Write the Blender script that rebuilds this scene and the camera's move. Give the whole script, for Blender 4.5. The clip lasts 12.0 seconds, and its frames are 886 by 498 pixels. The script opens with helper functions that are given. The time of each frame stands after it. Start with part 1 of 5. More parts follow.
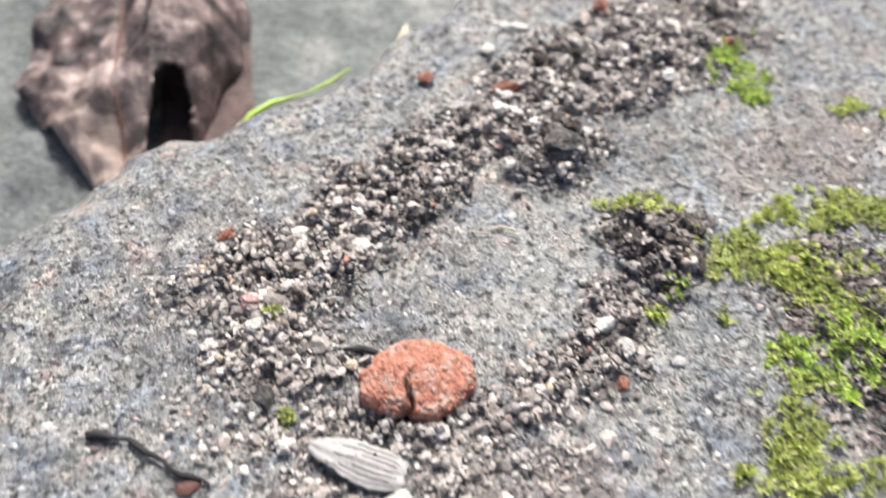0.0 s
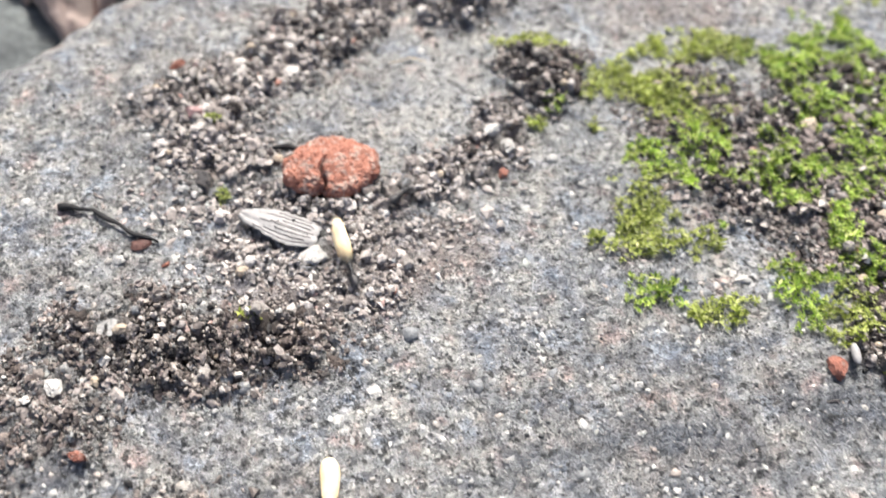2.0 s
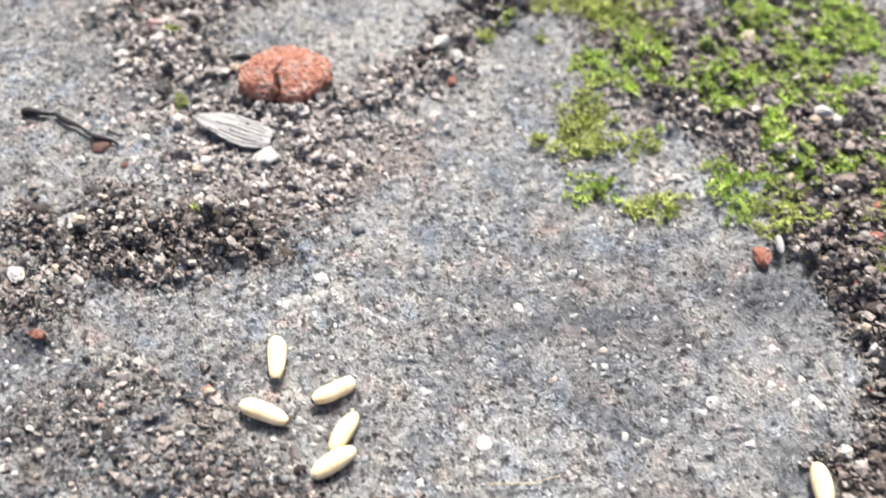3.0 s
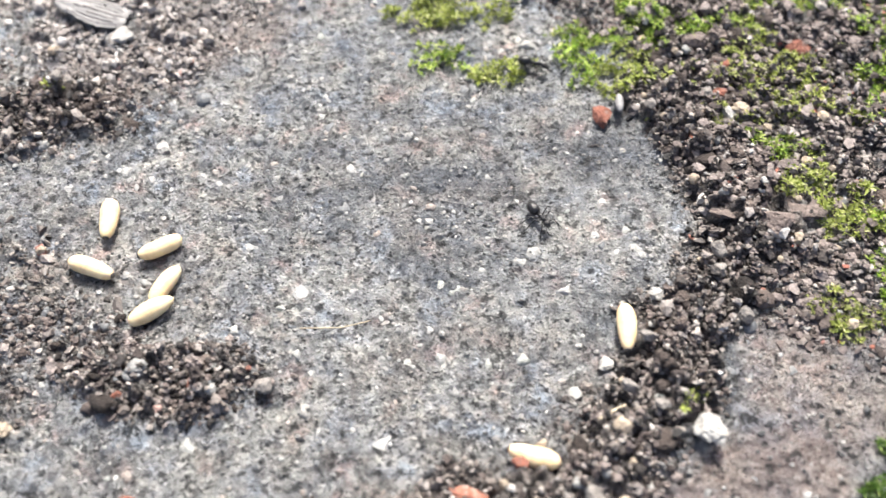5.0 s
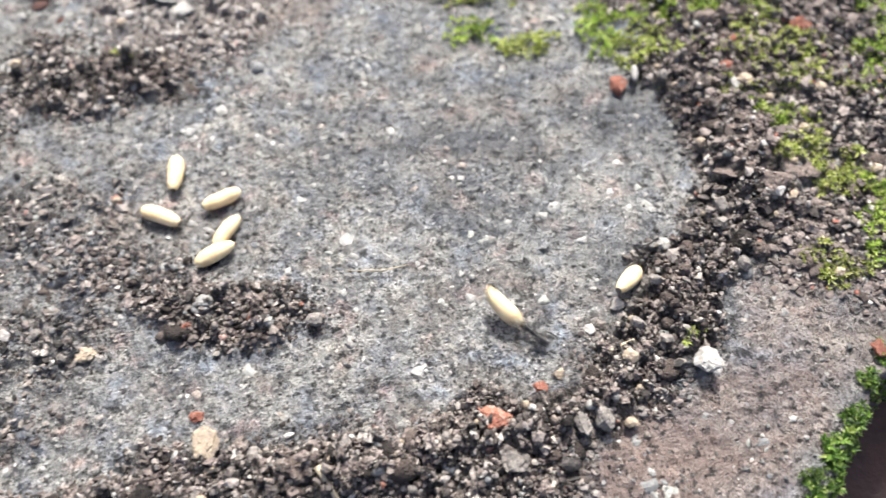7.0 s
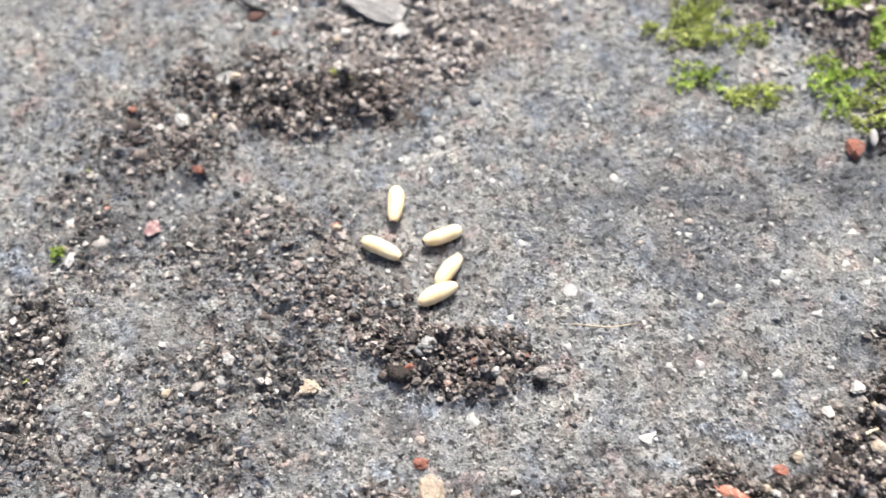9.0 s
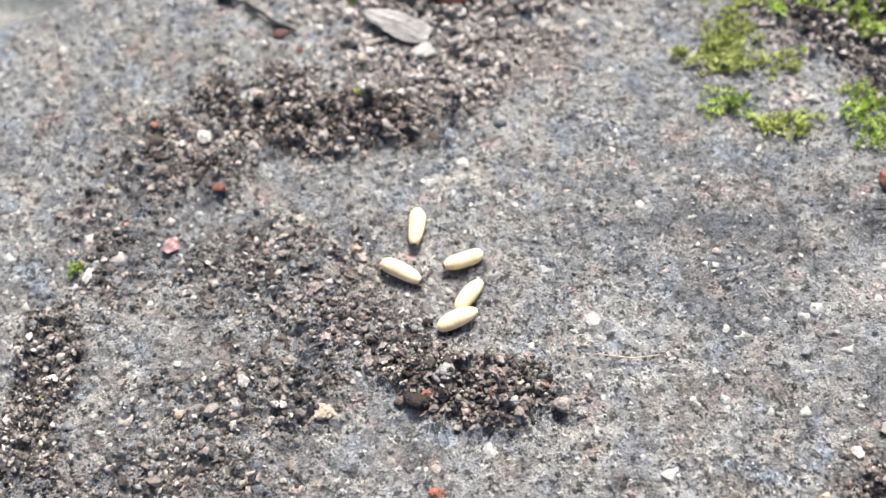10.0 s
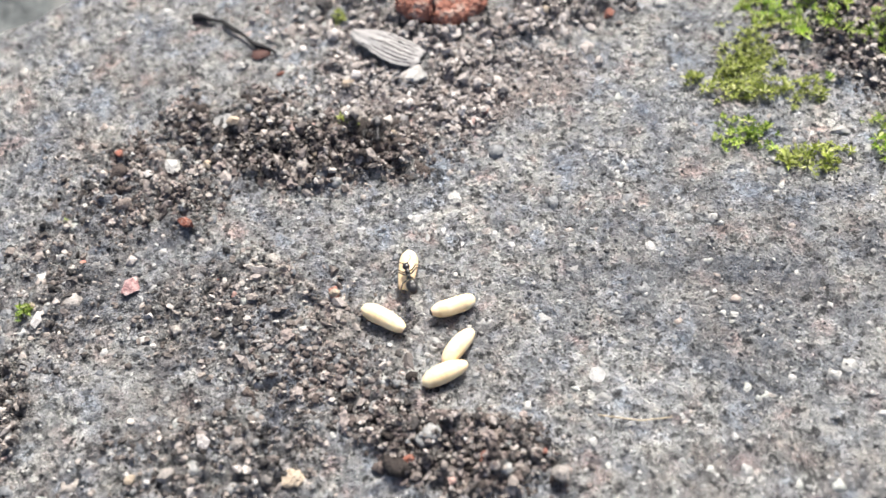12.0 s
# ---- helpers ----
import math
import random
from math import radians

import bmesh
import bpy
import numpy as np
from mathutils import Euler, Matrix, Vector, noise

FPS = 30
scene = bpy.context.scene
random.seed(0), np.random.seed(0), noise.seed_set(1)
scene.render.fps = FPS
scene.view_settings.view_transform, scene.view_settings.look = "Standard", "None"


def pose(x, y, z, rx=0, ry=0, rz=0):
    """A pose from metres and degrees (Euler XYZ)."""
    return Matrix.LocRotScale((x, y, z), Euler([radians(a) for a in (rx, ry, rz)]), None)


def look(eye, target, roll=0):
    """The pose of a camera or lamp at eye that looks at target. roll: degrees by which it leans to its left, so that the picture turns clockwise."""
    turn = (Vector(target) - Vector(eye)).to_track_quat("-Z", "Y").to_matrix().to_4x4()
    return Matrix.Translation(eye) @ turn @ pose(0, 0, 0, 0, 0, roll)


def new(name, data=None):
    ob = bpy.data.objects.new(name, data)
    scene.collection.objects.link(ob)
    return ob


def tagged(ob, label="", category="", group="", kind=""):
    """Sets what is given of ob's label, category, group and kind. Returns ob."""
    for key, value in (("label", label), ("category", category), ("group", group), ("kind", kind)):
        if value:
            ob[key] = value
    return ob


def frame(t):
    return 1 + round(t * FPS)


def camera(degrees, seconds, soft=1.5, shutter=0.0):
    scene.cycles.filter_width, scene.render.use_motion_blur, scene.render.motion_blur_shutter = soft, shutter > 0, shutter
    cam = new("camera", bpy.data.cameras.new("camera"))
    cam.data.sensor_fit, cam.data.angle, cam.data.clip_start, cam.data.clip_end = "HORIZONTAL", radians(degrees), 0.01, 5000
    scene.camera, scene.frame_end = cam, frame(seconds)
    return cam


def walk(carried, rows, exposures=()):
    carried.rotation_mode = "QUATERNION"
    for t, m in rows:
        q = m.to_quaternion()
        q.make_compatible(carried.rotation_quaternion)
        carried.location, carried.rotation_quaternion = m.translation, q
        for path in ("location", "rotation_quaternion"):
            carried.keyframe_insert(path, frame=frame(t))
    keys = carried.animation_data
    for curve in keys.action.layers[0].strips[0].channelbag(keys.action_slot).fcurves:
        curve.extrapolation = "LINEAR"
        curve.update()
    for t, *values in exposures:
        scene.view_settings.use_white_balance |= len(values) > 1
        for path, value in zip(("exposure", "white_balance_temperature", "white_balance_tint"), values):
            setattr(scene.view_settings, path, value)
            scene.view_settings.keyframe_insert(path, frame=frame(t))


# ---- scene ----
cam = camera(52.58, 12.0, 1.35, 0.5)
PATH = [
    (0, (4.132, -1.660, 81.712), (4.382, -0.467, 80.126), 3.8),
    (0.5, (5.323, -12.796, 83.905), (5.594, -11.599, 82.326), 4.4),
    (1, (6.184, -17.244, 84.525), (6.440, -16.084, 82.916), 4.1),
    (1.5, (8.992, -25.119, 85.200), (9.232, -23.958, 83.589), 3.4),
    (2, (10.626, -30.904, 85.445), (10.870, -29.757, 83.825), 3.6),
    (2.5, (12.360, -36.792, 84.821), (12.603, -35.652, 83.196), 3.6),
    (3, (14.837, -41.690, 84.829), (15.083, -40.596, 83.173), 4.0),
    (3.5, (18.310, -47.599, 83.676), (18.548, -46.527, 82.004), 3.8),
    (3.7, (20.078, -51.381, 81.071), (20.304, -50.269, 79.424), 3.0),
    (5.3, (38.867, -55.432, 80.340), (38.979, -54.404, 78.628), -3.0),
    (5.5, (39.315, -55.396, 79.209), (39.420, -54.353, 77.506), -3.4),
    (6, (38.658, -58.131, 79.550), (38.772, -57.066, 77.860), -3.5),
    (6.5, (36.276, -61.933, 85.305), (36.407, -60.915, 83.588), -2.2),
    (7, (34.446, -63.484, 88.731), (34.526, -62.484, 87.001), -3.6),
    (7.5, (30.345, -61.067, 91.833), (30.374, -60.103, 90.081), -4.8),
    (7.7, (27.942, -59.963, 92.354), (27.970, -59.011, 90.595), -4.4),
    (9.3, (15.355, -53.184, 90.654), (15.283, -52.203, 88.913), -5.6),
    (9.5, (15.491, -52.714, 90.369), (15.405, -51.729, 88.631), -6.0),
    (10, (16.091, -52.259, 90.172), (15.995, -51.256, 88.444), -6.0),
    (10.5, (17.256, -51.156, 90.532), (17.166, -50.157, 88.801), -5.6),
    (11, (18.036, -49.273, 89.047), (17.936, -48.266, 87.322), -5.9),
    (11.5, (17.396, -46.232, 83.877), (17.273, -45.185, 82.178), -6.6),
    (12, (17.640, -45.302, 82.118), (17.529, -44.251, 80.420), -6.0),
]
MM = 0.001
walk(cam, [(t, look(Vector(eye) * MM, Vector(target) * MM, roll)) for t, eye, target, roll in PATH],
     [(0.0, 1.32), (3.4, 1.40), (5.3, 1.32), (9.3, 1.22), (12.0, 1.22)])

# ---- light ----
cam.data.dof.use_dof = True
cam.data.dof.focus_distance = 0.095
cam.data.dof.aperture_fstop = 19.0
world = bpy.data.worlds.new("overcast_sky")
scene.world = world
world.use_nodes = True
wn = world.node_tree.nodes
sky = wn.new("ShaderNodeTexSky")
sky.sky_type, sky.sun_disc = "NISHITA", False
sky.sun_elevation, sky.sun_rotation = radians(52), radians(14)
sky.air_density, sky.dust_density, sky.ozone_density = 0.8, 5.0, 0.4
world.node_tree.links.new(sky.outputs[0], wn["Background"].inputs[0])
wn["Background"].inputs[1].default_value = 0.09
sun = new("sun", bpy.data.lights.new("sun", "SUN"))
sun.data.energy, sun.data.angle, sun.data.color = 3.35, radians(11), (1.0, 0.985, 0.925)
sun.matrix_world = look((0.25, 1.0, 1.32), (0, 0, 0))

# ---- relief of the slab, in millimetres ----


def lattice(ix, iy, seed):
    n = (ix.astype(np.int64) * 374761393 + iy.astype(np.int64) * 668265263 + seed * 974634777) & 0xFFFFFFFF
    n = ((n ^ (n >> 13)) * 1274126177) & 0xFFFFFFFF
    return ((n ^ (n >> 16)) & 0xFFFF) / 65535.0


def vnoise(x, y, size, seed):
    """Smooth noise from -1 to 1 with features of that size."""
    x, y = np.asarray(x, float) / size, np.asarray(y, float) / size
    ix, iy = np.floor(x), np.floor(y)
    fx, fy = x - ix, y - iy
    fx, fy = fx * fx * (3 - 2 * fx), fy * fy * (3 - 2 * fy)
    a, b = lattice(ix, iy, seed), lattice(ix + 1, iy, seed)
    c, d = lattice(ix, iy + 1, seed), lattice(ix + 1, iy + 1, seed)
    return 2 * ((a * (1 - fx) + b * fx) * (1 - fy) + (c * (1 - fx) + d * fx) * fy) - 1


# beds of grit and soil: centre, radii, turn, strength
SOIL = [
    (44.49, 87.51, 15, 9, 12, 1.0), (55.73, 94.88, 12, 7, 10, 0.9), (33.21, 72.72, 7, 5, 20, 1.0), (10.94, 69.69, 12, 5.5, 28, 1.0), (22.12, 77.05, 11, 5, 25, 0.9),
    (-1.211, 59.17, 11, 5, 15, 0.9), (-3.16, 48.65, 7, 6, 0, 0.8), (8.004, 39.25, 14, 3.4, 0, 0.75), (26.02, 41.01, 8, 3.2, 10, 0.85), (34.02, 46.51, 3.6, 7, -15, 0.8),
]
SOIL_B = [
    (41.08, 56.91, 5.5, 6.5, 0, 1.0), (-5.303, 20.92, 15, 5.2, -8, 1.0), (-20.55, 15.8, 8, 7, 0, 0.5), (-28.73, 4.271, 5, 13, 8, 0.35), (14.32, -17.04, 11, 3.2, -10, 0.85),
    (2.64, -10.02, 8, 4, 0, 0.5), (-7.085, -2.884, 12, 7, 0, 0.42), (-9.668, -17.53, 10, 4, 10, 0.5), (7.084, 28.9, 12, 4.5, -20, 0.5), (18, 33, 10, 3.6, 0, 0.4), (-32.33, -15.85, 3.5, 10, 5, 0.8), (-20.94, -26.76, 14, 4, 0, 0.5),
]
SOIL_C = [
    (104, 12, 14, 14, 0, 0.8), (97, -12, 7, 6, 0, 0.6), (69.53, 37.27, 15, 12, 0, 0.75), (79.62, 19.65, 10, 12, 0, 0.9), (87.5, 2.68, 12, 14, 0, 0.85), (83.27, -15.37, 10, 8, 20, 0.6), (77.32, -7.353, 5, 6, 0, 1.0), (59.85, 47.53, 8, 7, 0, 0.6),
    (81.45, 45.48, 12, 8, 0, 0.8), (75.44, 3.64, 5, 7, 0, 1.0), (14.58, -35.87, 12, 4, 0, 0.9), (-3.872, -37.65, 12, 4, 0, 0.8), (39, -40.55, 9, 4.5, 0, 0.9),
]
SEAM = [(71.51, 10.61), (74.79, -1.357), (75.29, -9.353), (69.21, -15.34), (64.14, -20.32), (61.56, -26.29), (53.02, -31.72), (43.05, -35.13), (29.24, -36), (15.53, -36.86)]
OUTLINE = [(-80.27, 31.96), (-56.34, 35.09), (-45.41, 38.22), (-36.51, 43.47), (-30.68, 51.9), (-27.78, 62.5), (-12.55, 76.27), (8.942, 88.95), (26.42, 101.7), (48.84, 121.6), (91.09, 133), (129.1, 115), (125.1, 40.39), (121.6, -0.2988),
           (97.5, -19.2), (87, -29.6), (71.5, -45.2), (57.5, -59.5), (19.33, -79.83), (-49.26, -83.37), (-85.21, -39.43)]


def blob(x, y, spec):
    cx, cy, rx, ry, turn, strength = spec
    c, s = math.cos(radians(turn)), math.sin(radians(turn))
    dx, dy = x - cx, y - cy
    r = np.hypot((c * dx + s * dy) / rx, (c * dy - s * dx) / ry)
    return strength * np.clip((1.35 - r) / 0.6, 0, 1)


def near_line(x, y, line):
    best = np.full(np.shape(x), 1e9)
    for (ax, ay), (bx, by) in zip(line, line[1:]):
        ux, uy = bx - ax, by - ay
        k = np.clip(((x - ax) * ux + (y - ay) * uy) / (ux * ux + uy * uy), 0, 1)
        best = np.minimum(best, np.hypot(x - ax - k * ux, y - ay - k * uy))
    return best


def crumbs_at(x, y):
    """Where the soil is brown and crumbly."""
    x, y = np.asarray(x, float), np.asarray(y, float)
    wx, wy = x + 2.2 * vnoise(x, y, 5, 3), y + 2.2 * vnoise(x, y, 5, 4)
    out = np.clip((5.5 - near_line(wx, wy, SEAM)) / 3.0, 0, 1)
    for spec in SOIL_C + SOIL_B[:3] + SOIL_B[4:6]:
        out = np.maximum(out, blob(wx, wy, spec))
    return out * np.clip(0.55 + 0.9 * vnoise(x, y, 4, 17), 0.05, 1)


def soil_at(x, y):
    x, y = np.asarray(x, float), np.asarray(y, float)
    wx, wy = x + 2.2 * vnoise(x, y, 5, 3) + 0.8 * vnoise(x, y, 1.7, 13), y + 2.2 * vnoise(x, y, 5, 4) + 0.8 * vnoise(x, y, 1.7, 14)
    out = np.zeros(x.shape)
    for spec in SOIL + SOIL_B + SOIL_C:
        out = np.maximum(out, blob(wx, wy, spec))
    return np.maximum(out, np.clip((6.0 - near_line(wx, wy, SEAM)) / 3.0, 0, 1))


def inside(x, y):
    """Distance to the slab's edge, positive on the slab."""
    x, y = np.asarray(x, float), np.asarray(y, float)
    ring = OUTLINE + OUTLINE[:1]
    odd = np.zeros(x.shape, bool)
    for (ax, ay), (bx, by) in zip(ring, ring[1:]):
        if ay != by:
            odd ^= ((ay > y) != (by > y)) & (x < (bx - ax) * (y - ay) / (by - ay) + ax)
    return np.where(odd, 1, -1) * near_line(x, y, ring)


LOW = -20.0


def height(x, y):
    x, y = np.asarray(x, float), np.asarray(y, float)
    soil = soil_at(x, y)
    h = 0.45 * vnoise(x, y, 17, 1) + 0.22 * vnoise(x, y, 6, 2) + (0.13 + 0.20 * soil) * vnoise(x, y, 2.2, 5) + (0.10 + 0.16 * soil) * vnoise(x, y, 0.95, 6)
    h = h + 0.15 * vnoise(x, y, 0.6, 26) - 0.45 * np.clip(vnoise(x, y, 1.3, 27) + 0.5 * vnoise(x, y, 0.6, 28) - 0.55, 0, 1)
    crust = np.abs(vnoise(x, y, 1.6, 18)) + 0.6 * np.abs(vnoise(x, y, 0.8, 19))
    h = h + soil * (1.9 * crust - 0.55 + 0.5 * np.abs(vnoise(x, y, 0.45, 29))) + 1.2 * np.clip((4.0 - near_line(x, y, SEAM)) / 4.0, 0, 1) + 1.5 * blob(x, y, (77.32, -7.353, 5, 6, 0, 1)) + 0.8 * blob(x, y, (33.21, 72.72, 5, 4, 0, 1)) + 0.8 * blob(x, y, (41.08, 56.91, 5, 5, 0, 1))
    d = inside(x, y) + 1.6 * vnoise(x, y, 9, 8) + 0.8 * vnoise(x, y, 3, 9)
    wide = np.where((x > 50) & (y < 5), 2.4, 8.0 + 12.0 * np.clip((10 - x) / 30, 0, 1))
    fall = np.clip((-0.6 - d) / wide, 0, 1)
    return h * (1 - fall) + (LOW - 2) * fall ** 1.6


def top(x, y):
    return float(height(np.array([x]), np.array([y]))[0])


# ---- materials ----
def material(name, rough=0.8):
    m = bpy.data.materials.new(name)
    m.use_nodes = True
    b = m.node_tree.nodes["Principled BSDF"]
    b.inputs["Roughness"].default_value = rough
    return m, m.node_tree.nodes, m.node_tree.links, b


def ramp(n, stops, mode="LINEAR"):
    r = n.new("ShaderNodeValToRGB")
    r.color_ramp.interpolation = mode
    while len(r.color_ramp.elements) < len(stops):
        r.color_ramp.elements.new(0.5)
    for e, (at, col) in zip(r.color_ramp.elements, stops):
        e.position, e.color = at, (*col, 1) if len(col) == 3 else col
    return r


def tex(n, l, kind, scale, detail=3.0, rough=0.55):
    t = n.new("ShaderNodeTex" + kind)
    t.inputs["Scale"].default_value = scale
    if kind == "Noise":
        t.inputs["Detail"].default_value, t.inputs["Roughness"].default_value = detail, rough
    l.new(coords(n).outputs["Object"], t.inputs["Vector"])
    return t


def coords(n):
    for node in n:
        if node.type == "TEX_COORD":
            return node
    return n.new("ShaderNodeTexCoord")


def mix(n, l, a, b, f, mode="MIX"):
    m = n.new("ShaderNodeMix")
    m.data_type, m.blend_type = "RGBA", mode
    for socket, v in ((m.inputs[0], f), (m.inputs[6], a), (m.inputs[7], b)):
        if isinstance(v, (int, float)):
            socket.default_value = v
        elif isinstance(v, tuple):
            socket.default_value = (*v, 1)
        else:
            l.new(v, socket)
    return m.outputs[2]


def bump(n, l, b, h, strength, distance, before=None):
    k = n.new("ShaderNodeBump")
    k.inputs["Strength"].default_value, k.inputs["Distance"].default_value = strength, distance
    l.new(h, k.inputs["Height"])
    if before:
        l.new(before.outputs[0], k.inputs["Normal"])
    l.new(k.outputs[0], b.inputs["Normal"])
    return k


def attr(n, name):
    a = n.new("ShaderNodeAttribute")
    a.attribute_name = name
    return a.outputs["Fac"]


def make_slab_material():
    m, n, l, b = material("weathered_concrete", 0.45)
    broad = ramp(n, [(0.34, (0.15, 0.156, 0.172)), (0.44, (0.25, 0.253, 0.264)), (0.54, (0.36, 0.356, 0.352)), (0.64, (0.46, 0.448, 0.435))])
    l.new(tex(n, l, "Noise", 95, 6, 0.66).outputs[0], broad.inputs[0])
    hue = ramp(n, [(0.34, (0.86, 0.97, 1.12)), (0.45, (0.99, 0.99, 1.02)), (0.53, (0.99, 1.01, 0.98)), (0.60, (1.06, 0.99, 0.96)), (0.68, (1.24, 0.98, 0.92))])
    l.new(tex(n, l, "Noise", 210, 4, 0.6).outputs[0], hue.inputs[0])
    base = mix(n, l, broad.outputs[0], hue.outputs[0], 1.0, "MULTIPLY")
    mottle = ramp(n, [(0.32, (0.42, 0.42, 0.44)), (0.47, (0.95, 0.95, 0.95)), (0.66, (1.42, 1.41, 1.38))])
    l.new(tex(n, l, "Noise", 520, 5, 0.68).outputs[0], mottle.inputs[0])
    base = mix(n, l, base, mottle.outputs[0], 1.0, "MULTIPLY")
    # grains with rounded, uneven outlines
    wobble = tex(n, l, "Noise", 2600, 2)
    scaled = n.new("ShaderNodeVectorMath")
    scaled.operation = "MULTIPLY_ADD"
    l.new(wobble.outputs["Color"], scaled.inputs[0])
    scaled.inputs[1].default_value = (0.00045,) * 3
    l.new(coords(n).outputs["Object"], scaled.inputs[2])
    sand = None
    for scale in (3300, 1350):
        grit = tex(n, l, "Voronoi", scale)
        l.new(scaled.outputs[0], grit.inputs["Vector"])
        sep = n.new("ShaderNodeSeparateColor")
        l.new(grit.outputs["Color"], sep.inputs[0])
        grains = ramp(n, [(0.0, (0.02, 0.02, 0.022)), (0.16, (0.075, 0.076, 0.08)), (0.32, (0.20, 0.20, 0.203)), (0.60, (0.37, 0.364, 0.356)), (0.86, (0.48, 0.473, 0.46)), (1.0, (0.66, 0.655, 0.645))])
        l.new(sep.outputs[0], grains.inputs[0])
        if sand is None:
            sand, fine = grains.outputs[0], grit
        else:
            some = ramp(n, [(0.58, (0, 0, 0)), (0.68, (0.85,) * 3)])
            l.new(sep.outputs[1], some.inputs[0])
            sand = mix(n, l, sand, grains.outputs[0], some.outputs[0])
    patchy = ramp(n, [(0.35, (0.4,) * 3), (0.65, (0.88,) * 3)])
    l.new(tex(n, l, "Noise", 300, 3).outputs[0], patchy.inputs[0])
    col = mix(n, l, base, mix(n, l, sand, hue.outputs[0], 1.0, "MULTIPLY"), patchy.outputs[0])
    # pale stones worn flush with the surface
    worn = tex(n, l, "Voronoi", 640)
    l.new(scaled.outputs[0], worn.inputs["Vector"])
    pick = n.new("ShaderNodeSeparateColor")
    l.new(worn.outputs["Color"], pick.inputs[0])
    few = ramp(n, [(0.66, (0, 0, 0)), (0.74, (0.75,) * 3)])
    l.new(pick.outputs[2], few.inputs[0])
    disc = ramp(n, [(0.24, (1, 1, 1)), (0.42, (0, 0, 0))])
    l.new(worn.outputs["Distance"], disc.inputs[0])
    tone = ramp(n, [(0.0, (0.33, 0.332, 0.34)), (0.5, (0.43, 0.425, 0.415)), (0.8, (0.50, 0.492, 0.48)), (1.0, (0.45, 0.39, 0.36))])
    l.new(pick.outputs[0], tone.inputs[0])
    col = mix(n, l, col, tone.outputs[0], mix(n, l, few.outputs[0], disc.outputs[0], 1.0, "MULTIPLY"))
    # blotches a few millimetres wide: damp blue-grey and dusty tan
    blot = ramp(n, [(0.36, (0.46, 0.50, 0.58)), (0.46, (0.95, 0.96, 0.99)), (0.55, (1.08, 1.065, 1.045)), (0.66, (1.30, 1.245, 1.18))])
    l.new(tex(n, l, "Noise", 150, 7, 0.72).outputs[0], blot.inputs[0])
    col = mix(n, l, col, blot.outputs[0], 0.9, "MULTIPLY")
    col = mix(n, l, col, mix(n, l, (0.46, 0.455, 0.435), mottle.outputs[0], 0.6, "MULTIPLY"), attr(n, "pale"))
    col = mix(n, l, col, (0.265, 0.185, 0.16), attr(n, "rust"))
    col = mix(n, l, col, mix(n, l, (0.085, 0.095, 0.115), mottle.outputs[0], 1.0, "MULTIPLY"), attr(n, "damp"))
    earth = ramp(n, [(0.36, (0.018, 0.014, 0.013)), (0.46, (0.075, 0.061, 0.055)), (0.55, (0.21, 0.175, 0.16)), (0.65, (0.35, 0.308, 0.285)), (0.79, (0.54, 0.50, 0.46))])
    l.new(tex(n, l, "Noise", 1300, 4, 0.75).outputs[0], earth.inputs[0])
    clods = ramp(n, [(0.36, (0.25, 0.24, 0.24)), (0.5, (0.9,) * 3), (0.62, (1.4, 1.36, 1.32))])
    l.new(tex(n, l, "Noise", 520, 3, 0.6).outputs[0], clods.inputs[0])
    dusty = ramp(n, [(0.34, (0.04, 0.034, 0.031)), (0.44, (0.19, 0.163, 0.15)), (0.56, (0.36, 0.318, 0.298)), (0.72, (0.56, 0.52, 0.49))])
    l.new(tex(n, l, "Noise", 1500, 4, 0.75).outputs[0], dusty.inputs[0])
    ground = mix(n, l, mix(n, l, earth.outputs[0], clods.outputs[0], 1.0, "MULTIPLY"), dusty.outputs[0], attr(n, "dusty"))
    col = mix(n, l, col, ground, attr(n, "soil"))
    pit = ramp(n, [(0.385, (0.025, 0.025, 0.027)), (0.44, (1, 1, 1))])
    l.new(tex(n, l, "Noise", 900, 3, 0.68).outputs[0], pit.inputs[0])
    col = mix(n, l, col, pit.outputs[0], 0.85, "MULTIPLY")
    l.new(col, b.inputs["Base Color"])
    shine = ramp(n, [(0.35, (0.26,) * 3), (0.6, (0.62,) * 3)])
    l.new(tex(n, l, "Noise", 2400, 2).outputs[0], shine.inputs[0])
    l.new(shine.outputs[0], b.inputs["Roughness"])
    k = bump(n, l, b, tex(n, l, "Noise", 1500, 6, 0.78).outputs[0], 1.0, 0.0014)
    bump(n, l, b, fine.outputs["Distance"], 0.9, 0.0004, k)
    return m


def make_ground_material():
    m, n, l, b = material("grey_dirt_ground", 0.75)
    broad = ramp(n, [(0.36, (0.04, 0.046, 0.048)), (0.5, (0.095, 0.105, 0.105)), (0.62, (0.20, 0.198, 0.19))])
    l.new(tex(n, l, "Noise", 60, 6, 0.65).outputs[0], broad.inputs[0])
    fine = ramp(n, [(0.3, (0.35,) * 3), (0.6, (1, 1, 1))])
    l.new(tex(n, l, "Noise", 900, 3).outputs[0], fine.inputs[0])
    l.new(mix(n, l, broad.outputs[0], fine.outputs[0], 0.8, "MULTIPLY"), b.inputs["Base Color"])
    bump(n, l, b, tex(n, l, "Noise", 500, 4).outputs[0], 0.8, 0.0012)
    return m


